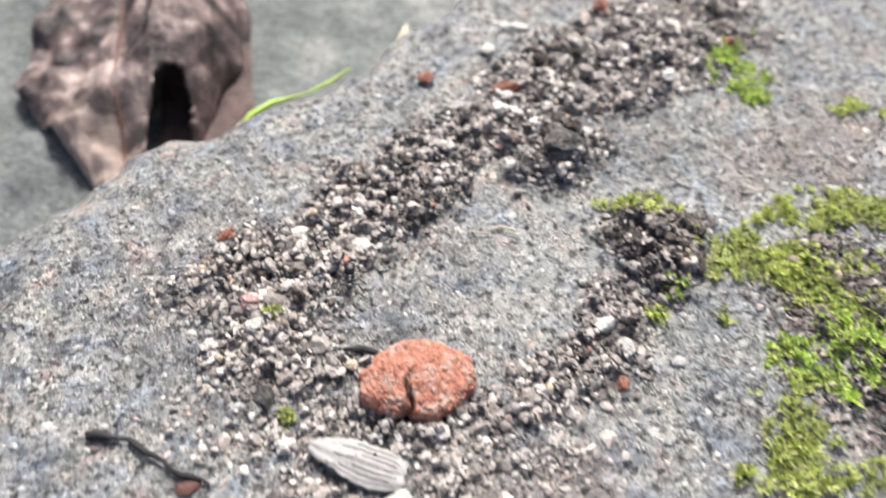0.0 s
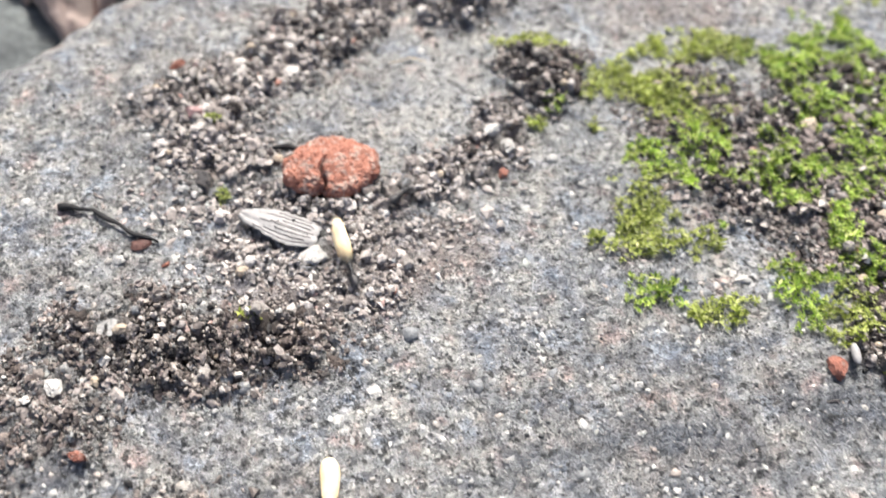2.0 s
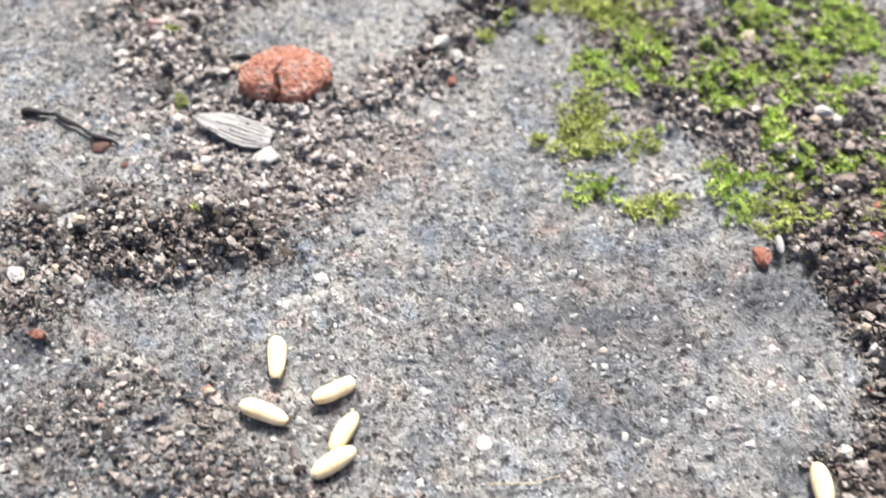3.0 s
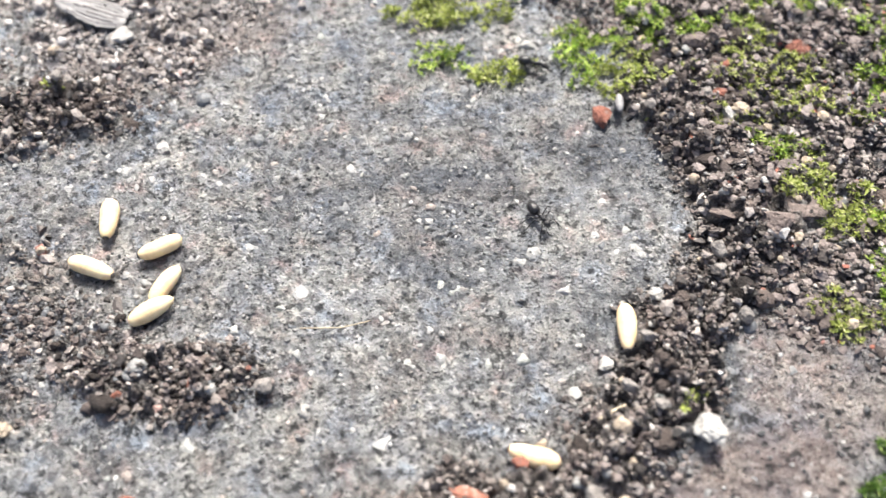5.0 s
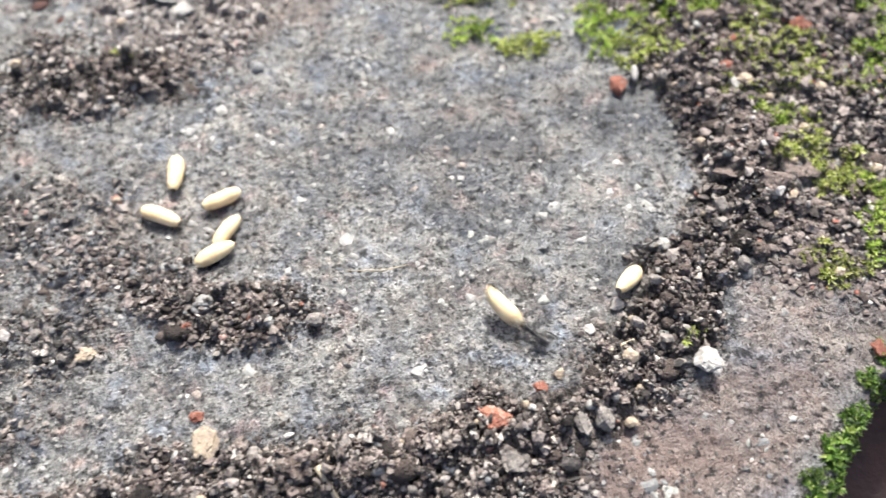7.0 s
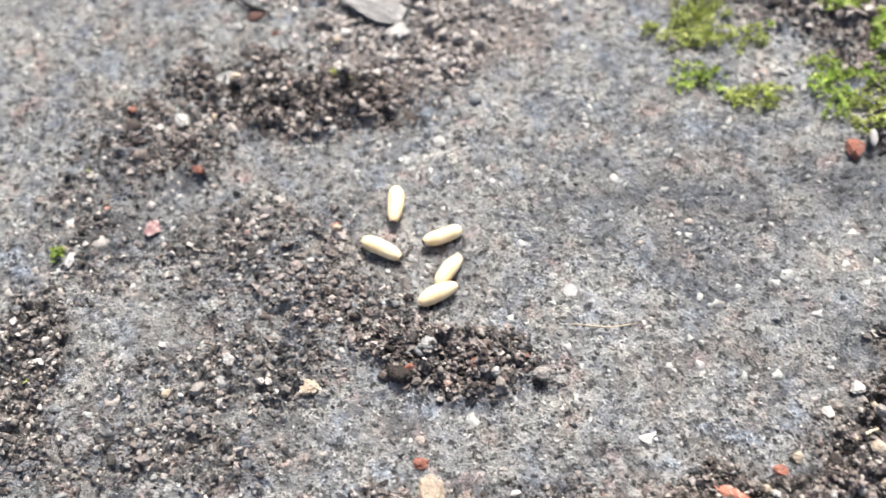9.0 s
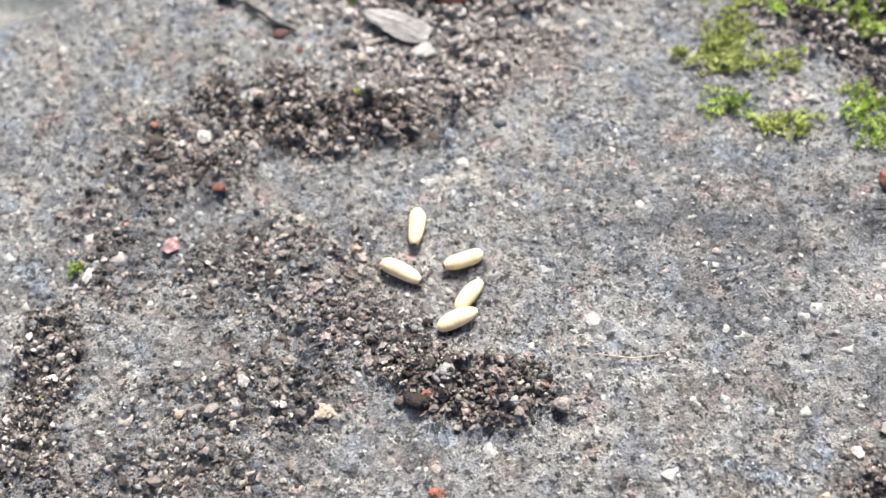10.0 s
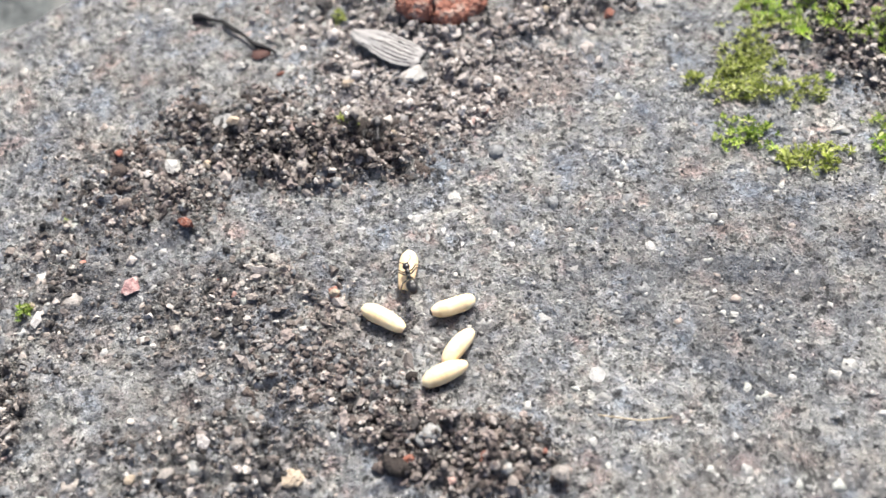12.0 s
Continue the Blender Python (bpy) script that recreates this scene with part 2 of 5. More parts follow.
def make_grain_material(name, stops, rough=0.48, depth=0.0003):
    m, n, l, b = material(name, rough)
    geo = n.new("ShaderNodeNewGeometry")
    r = ramp(n, stops)
    l.new(geo.outputs["Random Per Island"], r.inputs[0])
    var = ramp(n, [(0.3, (0.55,) * 3), (0.65, (1.15,) * 3)])
    l.new(tex(n, l, "Noise", 2600, 3).outputs[0], var.inputs[0])
    l.new(mix(n, l, r.outputs[0], var.outputs[0], 0.8, "MULTIPLY"), b.inputs["Base Color"])
    bump(n, l, b, tex(n, l, "Noise", 4000, 2).outputs[0], 0.6, depth)
    return m


def make_stone_material(name, dark, light, scale=1500, rough=0.7, spots=None, depth=0.0003):
    m, n, l, b = material(name, rough)
    r = ramp(n, [(0.3, dark), (0.7, light)])
    l.new(tex(n, l, "Noise", scale, 5, 0.65).outputs[0], r.inputs[0])
    info = n.new("ShaderNodeObjectInfo")
    shade = ramp(n, [(0.0, (0.8,) * 3), (1.0, (1.12,) * 3)])
    l.new(info.outputs["Random"], shade.inputs[0])
    col = mix(n, l, r.outputs[0], shade.outputs[0], 1.0, "MULTIPLY")
    if spots:
        s = ramp(n, [(0.50, (0, 0, 0)), (0.60, (0.9,) * 3)])
        l.new(tex(n, l, "Noise", scale * 0.6, 6, 0.75).outputs[0], s.inputs[0])
        col = mix(n, l, col, spots, s.outputs[0])
    l.new(col, b.inputs["Base Color"])
    bump(n, l, b, tex(n, l, "Noise", scale * 1.6, 4, 0.7).outputs[0], 0.8, depth)
    return m


def make_moss_material(name, stops):
    m, n, l, b = material(name, 0.5)
    geo = n.new("ShaderNodeNewGeometry")
    r = ramp(n, stops)
    l.new(geo.outputs["Random Per Island"], r.inputs[0])
    var = ramp(n, [(0.3, (0.6,) * 3), (0.7, (1.25,) * 3)])
    l.new(tex(n, l, "Noise", 260, 3).outputs[0], var.inputs[0])
    l.new(mix(n, l, r.outputs[0], var.outputs[0], 1.0, "MULTIPLY"), b.inputs["Base Color"])
    thin = n.new("ShaderNodeBsdfTranslucent")
    l.new(b.inputs["Base Color"].links[0].from_socket, thin.inputs[0])
    both = n.new("ShaderNodeMixShader")
    both.inputs[0].default_value = 0.45
    l.new(b.outputs[0], both.inputs[1])
    l.new(thin.outputs[0], both.inputs[2])
    l.new(both.outputs[0], n["Material Output"].inputs[0])
    return m


def make_cocoon_material():
    m, n, l, b = material("cocoon_silk", 0.55)
    r = ramp(n, [(0.35, (0.74, 0.545, 0.305)), (0.6, (0.87, 0.69, 0.43))])
    l.new(tex(n, l, "Noise", 900, 4).outputs[0], r.inputs[0])
    l.new(r.outputs[0], b.inputs["Base Color"])
    b.inputs["Subsurface Weight"].default_value = 0.25
    b.inputs["Subsurface Radius"].default_value = (0.0006, 0.0004, 0.0002)
    bump(n, l, b, tex(n, l, "Noise", 3500, 3).outputs[0], 0.35, 0.0001)
    return m


def make_plain(name, col, rough, scale=3000):
    return make_stone_material(name, tuple(c * 0.7 for c in col), tuple(min(1, c * 1.25) for c in col), scale, rough, None, 0.00008)


def make_leaf_material():
    m, n, l, b = material("dead_leaf", 0.6)
    r = ramp(n, [(0.40, (0.012, 0.007, 0.007)), (0.48, (0.06, 0.037, 0.035)), (0.56, (0.17, 0.118, 0.11)), (0.66, (0.40, 0.325, 0.305))])
    l.new(tex(n, l, "Noise", 130, 6, 0.72).outputs[0], r.inputs[0])
    col = mix(n, l, r.outputs[0], (0.27, 0.205, 0.175), attr(n, "pale"))
    l.new(col, b.inputs["Base Color"])
    bump(n, l, b, tex(n, l, "Noise", 500, 5, 0.7).outputs[0], 0.8, 0.001)
    return m


MAT_SLAB, MAT_GROUND = make_slab_material(), make_ground_material()
MAT_GRIT = make_grain_material("mixed_grit", [(0.0, (0.014, 0.012, 0.012)), (0.15, (0.05, 0.042, 0.039)), (0.33, (0.16, 0.134, 0.123)), (0.58, (0.26, 0.226, 0.208)), (0.82, (0.35, 0.314, 0.29)), (0.95, (0.44, 0.405, 0.38)), (0.985, (0.58, 0.55, 0.52)), (0.99, (0.28, 0.12, 0.085)), (1.0, (0.34, 0.16, 0.12))], 0.6)
MAT_FINE = make_grain_material("fine_dark_soil", [(0.0, (0.010, 0.009, 0.009)), (0.25, (0.045, 0.037, 0.033)), (0.55, (0.14, 0.116, 0.103)), (0.82, (0.27, 0.233, 0.207)), (1.0, (0.46, 0.415, 0.375))], 0.7)
MAT_DUST = make_grain_material("fine_pale_soil", [(0.0, (0.05, 0.043, 0.041)), (0.2, (0.19, 0.162, 0.15)), (0.55, (0.31, 0.275, 0.255)), (0.85, (0.41, 0.375, 0.35)), (1.0, (0.54, 0.505, 0.475))], 0.7)
MAT_AGGREGATE = make_grain_material("embedded_aggregate", [(0.0, (0.10, 0.105, 0.115)), (0.2, (0.17, 0.175, 0.18)), (0.45, (0.26, 0.255, 0.245)), (0.6, (0.33, 0.325, 0.31)), (0.70, (0.30, 0.25, 0.22)), (0.78, (0.32, 0.33, 0.305)), (0.95, (0.36, 0.352, 0.335)), (1.0, (0.46, 0.45, 0.43))], 0.5)
MAT_PALE = make_grain_material("pale_grit", [(0.0, (0.12, 0.10, 0.09)), (0.3, (0.25, 0.215, 0.197)), (0.6, (0.36, 0.32, 0.297)), (0.9, (0.47, 0.43, 0.40)), (0.97, (0.66, 0.63, 0.60)), (1.0, (0.38, 0.23, 0.20))], 0.7)
MAT_BROWN = make_stone_material("brown_flake", (0.11, 0.085, 0.075), (0.30, 0.235, 0.205), 900, 0.75, (0.06, 0.045, 0.04), 0.0005)
MAT_CRUMB = make_grain_material("soil_crumbs", [(0.0, (0.018, 0.014, 0.013)), (0.25, (0.08, 0.062, 0.056)), (0.6, (0.19, 0.152, 0.139)), (0.9, (0.28, 0.236, 0.218)), (1.0, (0.40, 0.355, 0.33))], 0.85)
MAT_FLAKE = make_grain_material("brown_flakes", [(0.0, (0.05, 0.037, 0.033)), (0.35, (0.13, 0.102, 0.093)), (0.7, (0.21, 0.172, 0.158)), (0.985, (0.29, 0.245, 0.226)), (0.988, (0.30, 0.10, 0.07)), (1.0, (0.36, 0.14, 0.10))], 0.8)
MAT_CLOD = make_grain_material("soil_clod", [(0.0, (0.014, 0.011, 0.010)), (0.5, (0.06, 0.046, 0.04)), (0.85, (0.16, 0.125, 0.11)), (1.0, (0.30, 0.25, 0.22))], 0.95, 0.0012)
MAT_SAND = make_grain_material("pale_sand", [(0.0, (0.025, 0.025, 0.027)), (0.35, (0.10, 0.10, 0.10)), (0.7, (0.25, 0.24, 0.23)), (0.95, (0.38, 0.365, 0.345)), (1.0, (0.62, 0.60, 0.57))])
MAT_BRICK = make_stone_material("brick_red", (0.23, 0.078, 0.05), (0.44, 0.20, 0.14), 1100, 0.95, (0.40, 0.30, 0.25), 0.0006)
MAT_RED = make_stone_material("red_chip", (0.18, 0.053, 0.034), (0.35, 0.145, 0.10), 1600, 0.85, (0.26, 0.19, 0.16), 0.0005)
MAT_WHITE = make_stone_material("white_quartz", (0.36, 0.345, 0.32), (0.57, 0.55, 0.52), 900, 0.55, (0.36, 0.325, 0.295), 0.0006)
MAT_SET = make_stone_material("set_pale_stone", (0.25, 0.246, 0.238), (0.39, 0.382, 0.368), 1000, 0.5, (0.26, 0.25, 0.24), 0.0003)
MAT_PINK = make_stone_material("pink_stone", (0.20, 0.10, 0.10), (0.42, 0.26, 0.25), 1200, 0.7, (0.45, 0.38, 0.36), 0.0005)
MAT_TAN = make_stone_material("tan_stone", (0.30, 0.235, 0.17), (0.56, 0.46, 0.35), 1000, 0.65, (0.22, 0.18, 0.15), 0.0005)
MAT_GREY = make_stone_material("grey_stone", (0.13, 0.115, 0.105), (0.40, 0.365, 0.335), 1300, 0.7, (0.08, 0.07, 0.065), 0.0006)
MAT_BLACK = make_stone_material("dark_crumb", (0.012, 0.011, 0.012), (0.085, 0.075, 0.075), 1800, 0.6, (0.20, 0.17, 0.15), 0.0006)
MAT_MOSS_Y = make_moss_material("yellow_green_moss", [(0.0, (0.07, 0.085, 0.025)), (0.3, (0.29, 0.35, 0.06)), (0.75, (0.50, 0.56, 0.15)), (1.0, (0.68, 0.67, 0.33))])
MAT_MOSS_G = make_moss_material("green_moss", [(0.0, (0.05, 0.085, 0.018)), (0.3, (0.22, 0.36, 0.04)), (0.7, (0.44, 0.57, 0.10)), (1.0, (0.64, 0.67, 0.25))])
MAT_MOSS_D = make_moss_material("deep_green_moss", [(0.0, (0.02, 0.045, 0.01)), (0.4, (0.08, 0.17, 0.025)), (0.8, (0.20, 0.33, 0.05)), (1.0, (0.42, 0.50, 0.15))])
MAT_COCOON = make_cocoon_material()
MAT_ANT = make_plain("ant_black", (0.013, 0.012, 0.013), 0.28)
MAT_LEAF = make_leaf_material()
# dark brown with the shade inside the leaf's hollow put into it
MAT_HOLLOW_SHADE = make_stone_material("leaf_hollow_shade", (0.022, 0.013, 0.012), (0.10, 0.06, 0.055), 300, 0.8, None, 0.0006)
MAT_TWIG = make_plain("black_twig", (0.011, 0.010, 0.011), 0.8)
MAT_BARK = make_plain("red_brown_bark", (0.085, 0.032, 0.024), 0.7)
MAT_HUSK = make_stone_material("white_husk", (0.19, 0.18, 0.177), (0.30, 0.288, 0.282), 700, 0.55, None, 0.0002)
MAT_VEIN = make_plain("husk_vein", (0.10, 0.088, 0.09), 0.6)
MAT_MAROON = make_stone_material("maroon_leaf", (0.014, 0.005, 0.006), (0.06, 0.018, 0.02), 260, 0.6, None, 0.0005)
MAT_GRASS = make_plain("grass_blade", (0.24, 0.36, 0.04), 0.45, 200)
MAT_STRAW = make_plain("straw", (0.55, 0.46, 0.33), 0.6)


# ---- builders ----
def mesh(name, verts, faces, mat, smooth=True):
    me = bpy.data.meshes.new(name)
    me.from_pydata(np.asarray(verts, float).tolist(), [], np.asarray(faces).tolist() if isinstance(faces, np.ndarray) else faces)
    me.materials.append(mat)
    if smooth:
        me.polygons.foreach_set("use_smooth", np.ones(len(me.polygons), bool))
    me.update()
    return me


def part(name, me, parent, label=""):
    ob = new(name, me)
    ob.parent = parent
    return tagged(ob, label)


def ico(level):
    bm = bmesh.new()
    bmesh.ops.create_icosphere(bm, subdivisions=level, radius=1.0)
    v = np.array([p.co[:] for p in bm.verts])
    f = np.array([[q.index for q in g.verts] for g in bm.faces])
    bm.free()
    return v, f


ICO1, ICO2, ICO3, ICO4 = ico(1), ico(2), ico(3), ico(4)


def lumps(v, size, seed, amount):
    """Scale each point by noise so that a ball becomes a broken lump."""
    out = v.copy()
    k = np.array([noise.noise(Vector(p) * size + Vector((seed * 7.3, seed * 3.1, seed))) for p in v])
    k2 = np.array([noise.noise(Vector(p) * size * 2.7 + Vector((seed * 2.3, seed, 5))) for p in v])
    return out * (1 + amount * k + 0.4 * amount * k2)[:, None]


def facets(v, seed, cuts=9, depth=0.75):
    """Cut flat faces into a ball, as on broken stone."""
    r = np.random.default_rng(seed)
    for _ in range(cuts):
        d = r.normal(size=3)
        d /= np.linalg.norm(d)
        over = np.maximum(v @ d - r.uniform(depth - 0.15, depth + 0.12), 0)
        v = v - over[:, None] * d
    return v


def grid_object(name, x, y, z, mat, skip=None):
    nx, ny = len(x), len(y)
    X, Y = np.meshgrid(x, y)
    v = np.stack([X.ravel(), Y.ravel(), z.ravel()], 1) * MM
    i = (np.arange(ny - 1)[:, None] * nx + np.arange(nx - 1)).ravel()
    return new(name, mesh(name, v, np.stack([i, i + 1, i + nx + 1, i + nx], 1), mat))


def put_attr(me, name, values):
    me.attributes.new(name, "FLOAT", "POINT").data.foreach_set("value", np.asarray(values, np.float32).ravel())


# ---- ground and slab ----
def build_ground():
    side = np.concatenate([[-30000, -8000, -2000, -600], np.arange(-330, 361, 2.0), [600, 2000, 8000, 30000]])
    X, Y = np.meshgrid(side, side)
    near = np.clip((420 - np.hypot(X, Y)) / 80, 0, 1)
    z = LOW + near * (0.8 * vnoise(X, Y, 30, 21) + 0.5 * vnoise(X, Y, 8, 22) + 0.25 * vnoise(X, Y, 3, 23))
    g = grid_object("ground", side, side, z, MAT_GROUND)
    tagged(g, "grey gritty dirt ground below the concrete slab", "ground", kind="structure")


def build_slab():
    x = np.concatenate([np.arange(-92, -42, 0.8), np.arange(-42, 108, 0.28), np.arange(108, 136, 0.8)])
    y = np.concatenate([np.arange(-92, -52, 0.8), np.arange(-52, 114, 0.28), np.arange(114, 140, 0.8)])
    X, Y = np.meshgrid(x, y)
    s = grid_object("slab", x, y, height(X, Y), MAT_SLAB)
    soil = soil_at(X, Y)
    film = np.zeros(X.shape)
    for spec in ((-12.12, -9.201, 30, 18, 0, 0.7), (16.55, -21.11, 16, 8, 0, 0.6), (39.28, -24.19, 24, 9, 0, 0.65), (44.6, 2.552, 16, 8, 0, 0.45), (30.33, 9.645, 12, 8, 0, 0.35), (-21.85, 22.06, 14, 14, 0, 0.5), (14.55, 24.87, 14, 6, 0, 0.45), (-0.1767, 56, 20, 18, 30, 0.5), (60.37, 76.76, 20, 12, 0, 0.4), (85.16, -25.41, 9, 6, 30, 0.6), (76.98, -34.39, 11, 8, 30, 0.25)):
        film = np.maximum(film, blob(X, Y, spec))
    film = 0.8 * film * np.clip(0.25 + 0.9 * vnoise(X, Y, 4, 37) + 0.9 * vnoise(X, Y, 1.6, 38), 0, 1)
    put_attr(s.data, "soil", np.clip(np.maximum(soil - 0.1, film), 0, 0.92))
    dusty = np.max([blob(X, Y, spec) for spec in SOIL + [(7, 28, 14, 6, -20, 1), (18, 33, 12, 5, 0, 1)]], axis=0)
    put_attr(s.data, "dusty", np.clip(dusty * (0.8 + 0.5 * vnoise(X, Y, 3, 39)), 0, 1))
    wx, wy = X + 3 * vnoise(X, Y, 6, 31), Y + 3 * vnoise(X, Y, 6, 32)
    rust = np.maximum(blob(wx, wy, (66.9, -37.31, 11, 6, 30, 0.6)), blob(wx, wy, (79.07, -28.39, 9, 8, 30, 0.45)))
    for spec in ((56.86, -40.22, 9, 5, 20, 0.8), (20.06, 29.96, 9, 5, 0, 0.4), (65.2, 69.37, 12, 6, 0, 0.4), (7.393, 24.93, 9, 4, 0, 0.4)):
        rust = np.maximum(rust, blob(wx, wy, spec))
    put_attr(s.data, "rust", rust)
    pale = np.zeros(X.shape)
    for spec in ((26.06, 58, 8, 7, 20, 0.5), (35.59, -17.61, 11, 6, 0, 0.22), (51.28, -15.3, 7, 6, 0, 0.35), (-22.7, -12.51, 8, 7, 0, 0.4), (-0.2363, 67.64, 10, 4, 30, 0.35), (55.38, -5.369, 6, 4, 0, 0.3), (23.52, -27.06, 8, 3, 0, 0.4), (-14.03, 29.9, 7, 3, 0, 0.4), (79.09, -27.38, 7, 5, 20, 0.35), (53.7, 31.5, 2.6, 3.0, 0, 0.9), (62, 19, 2.0, 2.4, 0, 0.6)):
        pale = np.maximum(pale, blob(wx, wy, spec))
    put_attr(s.data, "pale", pale * np.clip(0.6 + 0.7 * vnoise(X, Y, 2.5, 35), 0, 1))
    damp = np.zeros(X.shape)
    for spec in ((41.79, 13.43, 16, 9, 0, 0.4), (61.46, 3.593, 7, 7, 0, 0.75), (44.87, 33.11, 7, 9, 0, 0.4), (41.56, -3.394, 14, 7, -10, 0.8), (30.65, 2.578, 6, 4, 0, 0.5), (12.76, -4.728, 5, 4, 0, 0.6), (58.24, -14.32, 5, 5, 0, 0.45), (-12.17, 40.3, 8, 4, 0, 0.3), (44.98, 47.54, 5, 7, 0, 0.3), (59.2, 17.6, 2.0, 2.4, 0, 1.0), (74, 1, 5, 6, 0, 0.6), (86, -20, 4, 5, 0, 0.6), (-24, 6, 9, 9, 0, 0.6), (-16, 2, 6, 5, 0, 0.4), (89, -23, 7, 6, 30, 0.95), (83, -25, 4, 4, 0, 0.6)):
        damp = np.maximum(damp, blob(wx, wy, spec))
    put_attr(s.data, "damp", damp * np.clip(0.75 + 0.7 * vnoise(X, Y, 3.0, 36), 0, 1))
    tagged(s, "weathered grey concrete slab with gritty soil and moss on it", "concrete slab", kind="structure")


# bare spots under the larger things: centre and radius
CLEAR = [(11.5, 42.26, 4.2), (2.505, 35.93, 1.8), (5.029, 34.48, 2.2), (7.649, 33.03, 1.8), (8.373, 30.25, 2.0), (-3.812, 42.9, 1.7), (32.7, 39.98, 1.2), (-13.9, 23.4, 1.7), (-19.4, 17.2, 1.3), (63.5, 7.98, 1.5), (65.8, 8.787, 1.2), (57.58, 20.67, 1.3),
         (63.6, -30.5, 2.0), (46.38, -31.08, 1.2), (10.73, -28.26, 1.2), (11.35, -31.51, 2.0), (47.58, -30.19, 2.6), (59.17, -19.11, 2.4), (-18.25, 40.3, 1.2), (-11.08, 34.88, 1.5), (80.33, -8.553, 3.0), (72.3, -8.353, 1.5), (34.02, 45.26, 1.8), (5.284, 3.733, 0.9)]


def scatter(name, count, size, mat, weight, label, box=(-50, 112, -60, 118), level=ICO1, sink=0.25, seed=1, edge=1.5, jag=0.95, smooth=False, flat=0.8):
    """Loose grains as one object."""
    r = np.random.default_rng(seed)
    tries = count * 40
    x, y = r.uniform(box[0], box[1], tries), r.uniform(box[2], box[3], tries)
    keep = (r.random(tries) < weight(x, y)) & (inside(x, y) > edge)
    for cx, cy, rad in CLEAR:
        keep &= np.hypot(x - cx, y - cy) > rad + 0.35 * size
    x, y = x[keep][:count], y[keep][:count]
    k = len(x)
    s = np.exp(r.normal(math.log(size), 0.38, k))
    s = np.clip(s, size * 0.4, size * 2.3)
    base, f = level
    v = base[None] * (1 + jag * (r.random((k, len(base), 1)) - 0.5)) * r.uniform(0.75 - 0.4 * jag, 1.05 + 0.25 * jag, (k, 1, 3)) * (s / 2)[:, None, None]
    q = r.normal(size=(k, 4))
    w, qx, qy, qz = (q / np.linalg.norm(q, axis=1)[:, None]).T
    turn = np.stack([1 - 2 * (qy * qy + qz * qz), 2 * (qx * qy - qz * w), 2 * (qx * qz + qy * w), 2 * (qx * qy + qz * w), 1 - 2 * (qx * qx + qz * qz),
                     2 * (qy * qz - qx * w), 2 * (qx * qz - qy * w), 2 * (qy * qz + qx * w), 1 - 2 * (qx * qx + qy * qy)], 1).reshape(k, 3, 3)
    v = np.einsum("kij,knj->kni", turn, v)
    vx, vy = v[:, :, 0], v[:, :, 1]
    pile = r.random(k) ** 3 * 0.7 * np.clip(soil_at(x, y) - 0.3, 0, 1)
    z = height(x, y) + s * (0.5 - sink) * 0.8 + pile * 0.9
    v = np.stack([vx + x[:, None], vy + y[:, None], v[:, :, 2] * flat + z[:, None]], 2).reshape(-1, 3)
    faces = (f[None] + (np.arange(k) * len(base))[:, None, None]).reshape(-1, 3)
    ob = new(name, mesh(name, v * MM, faces, mat, smooth))
    return tagged(ob, label, "gravel", kind="stuff")


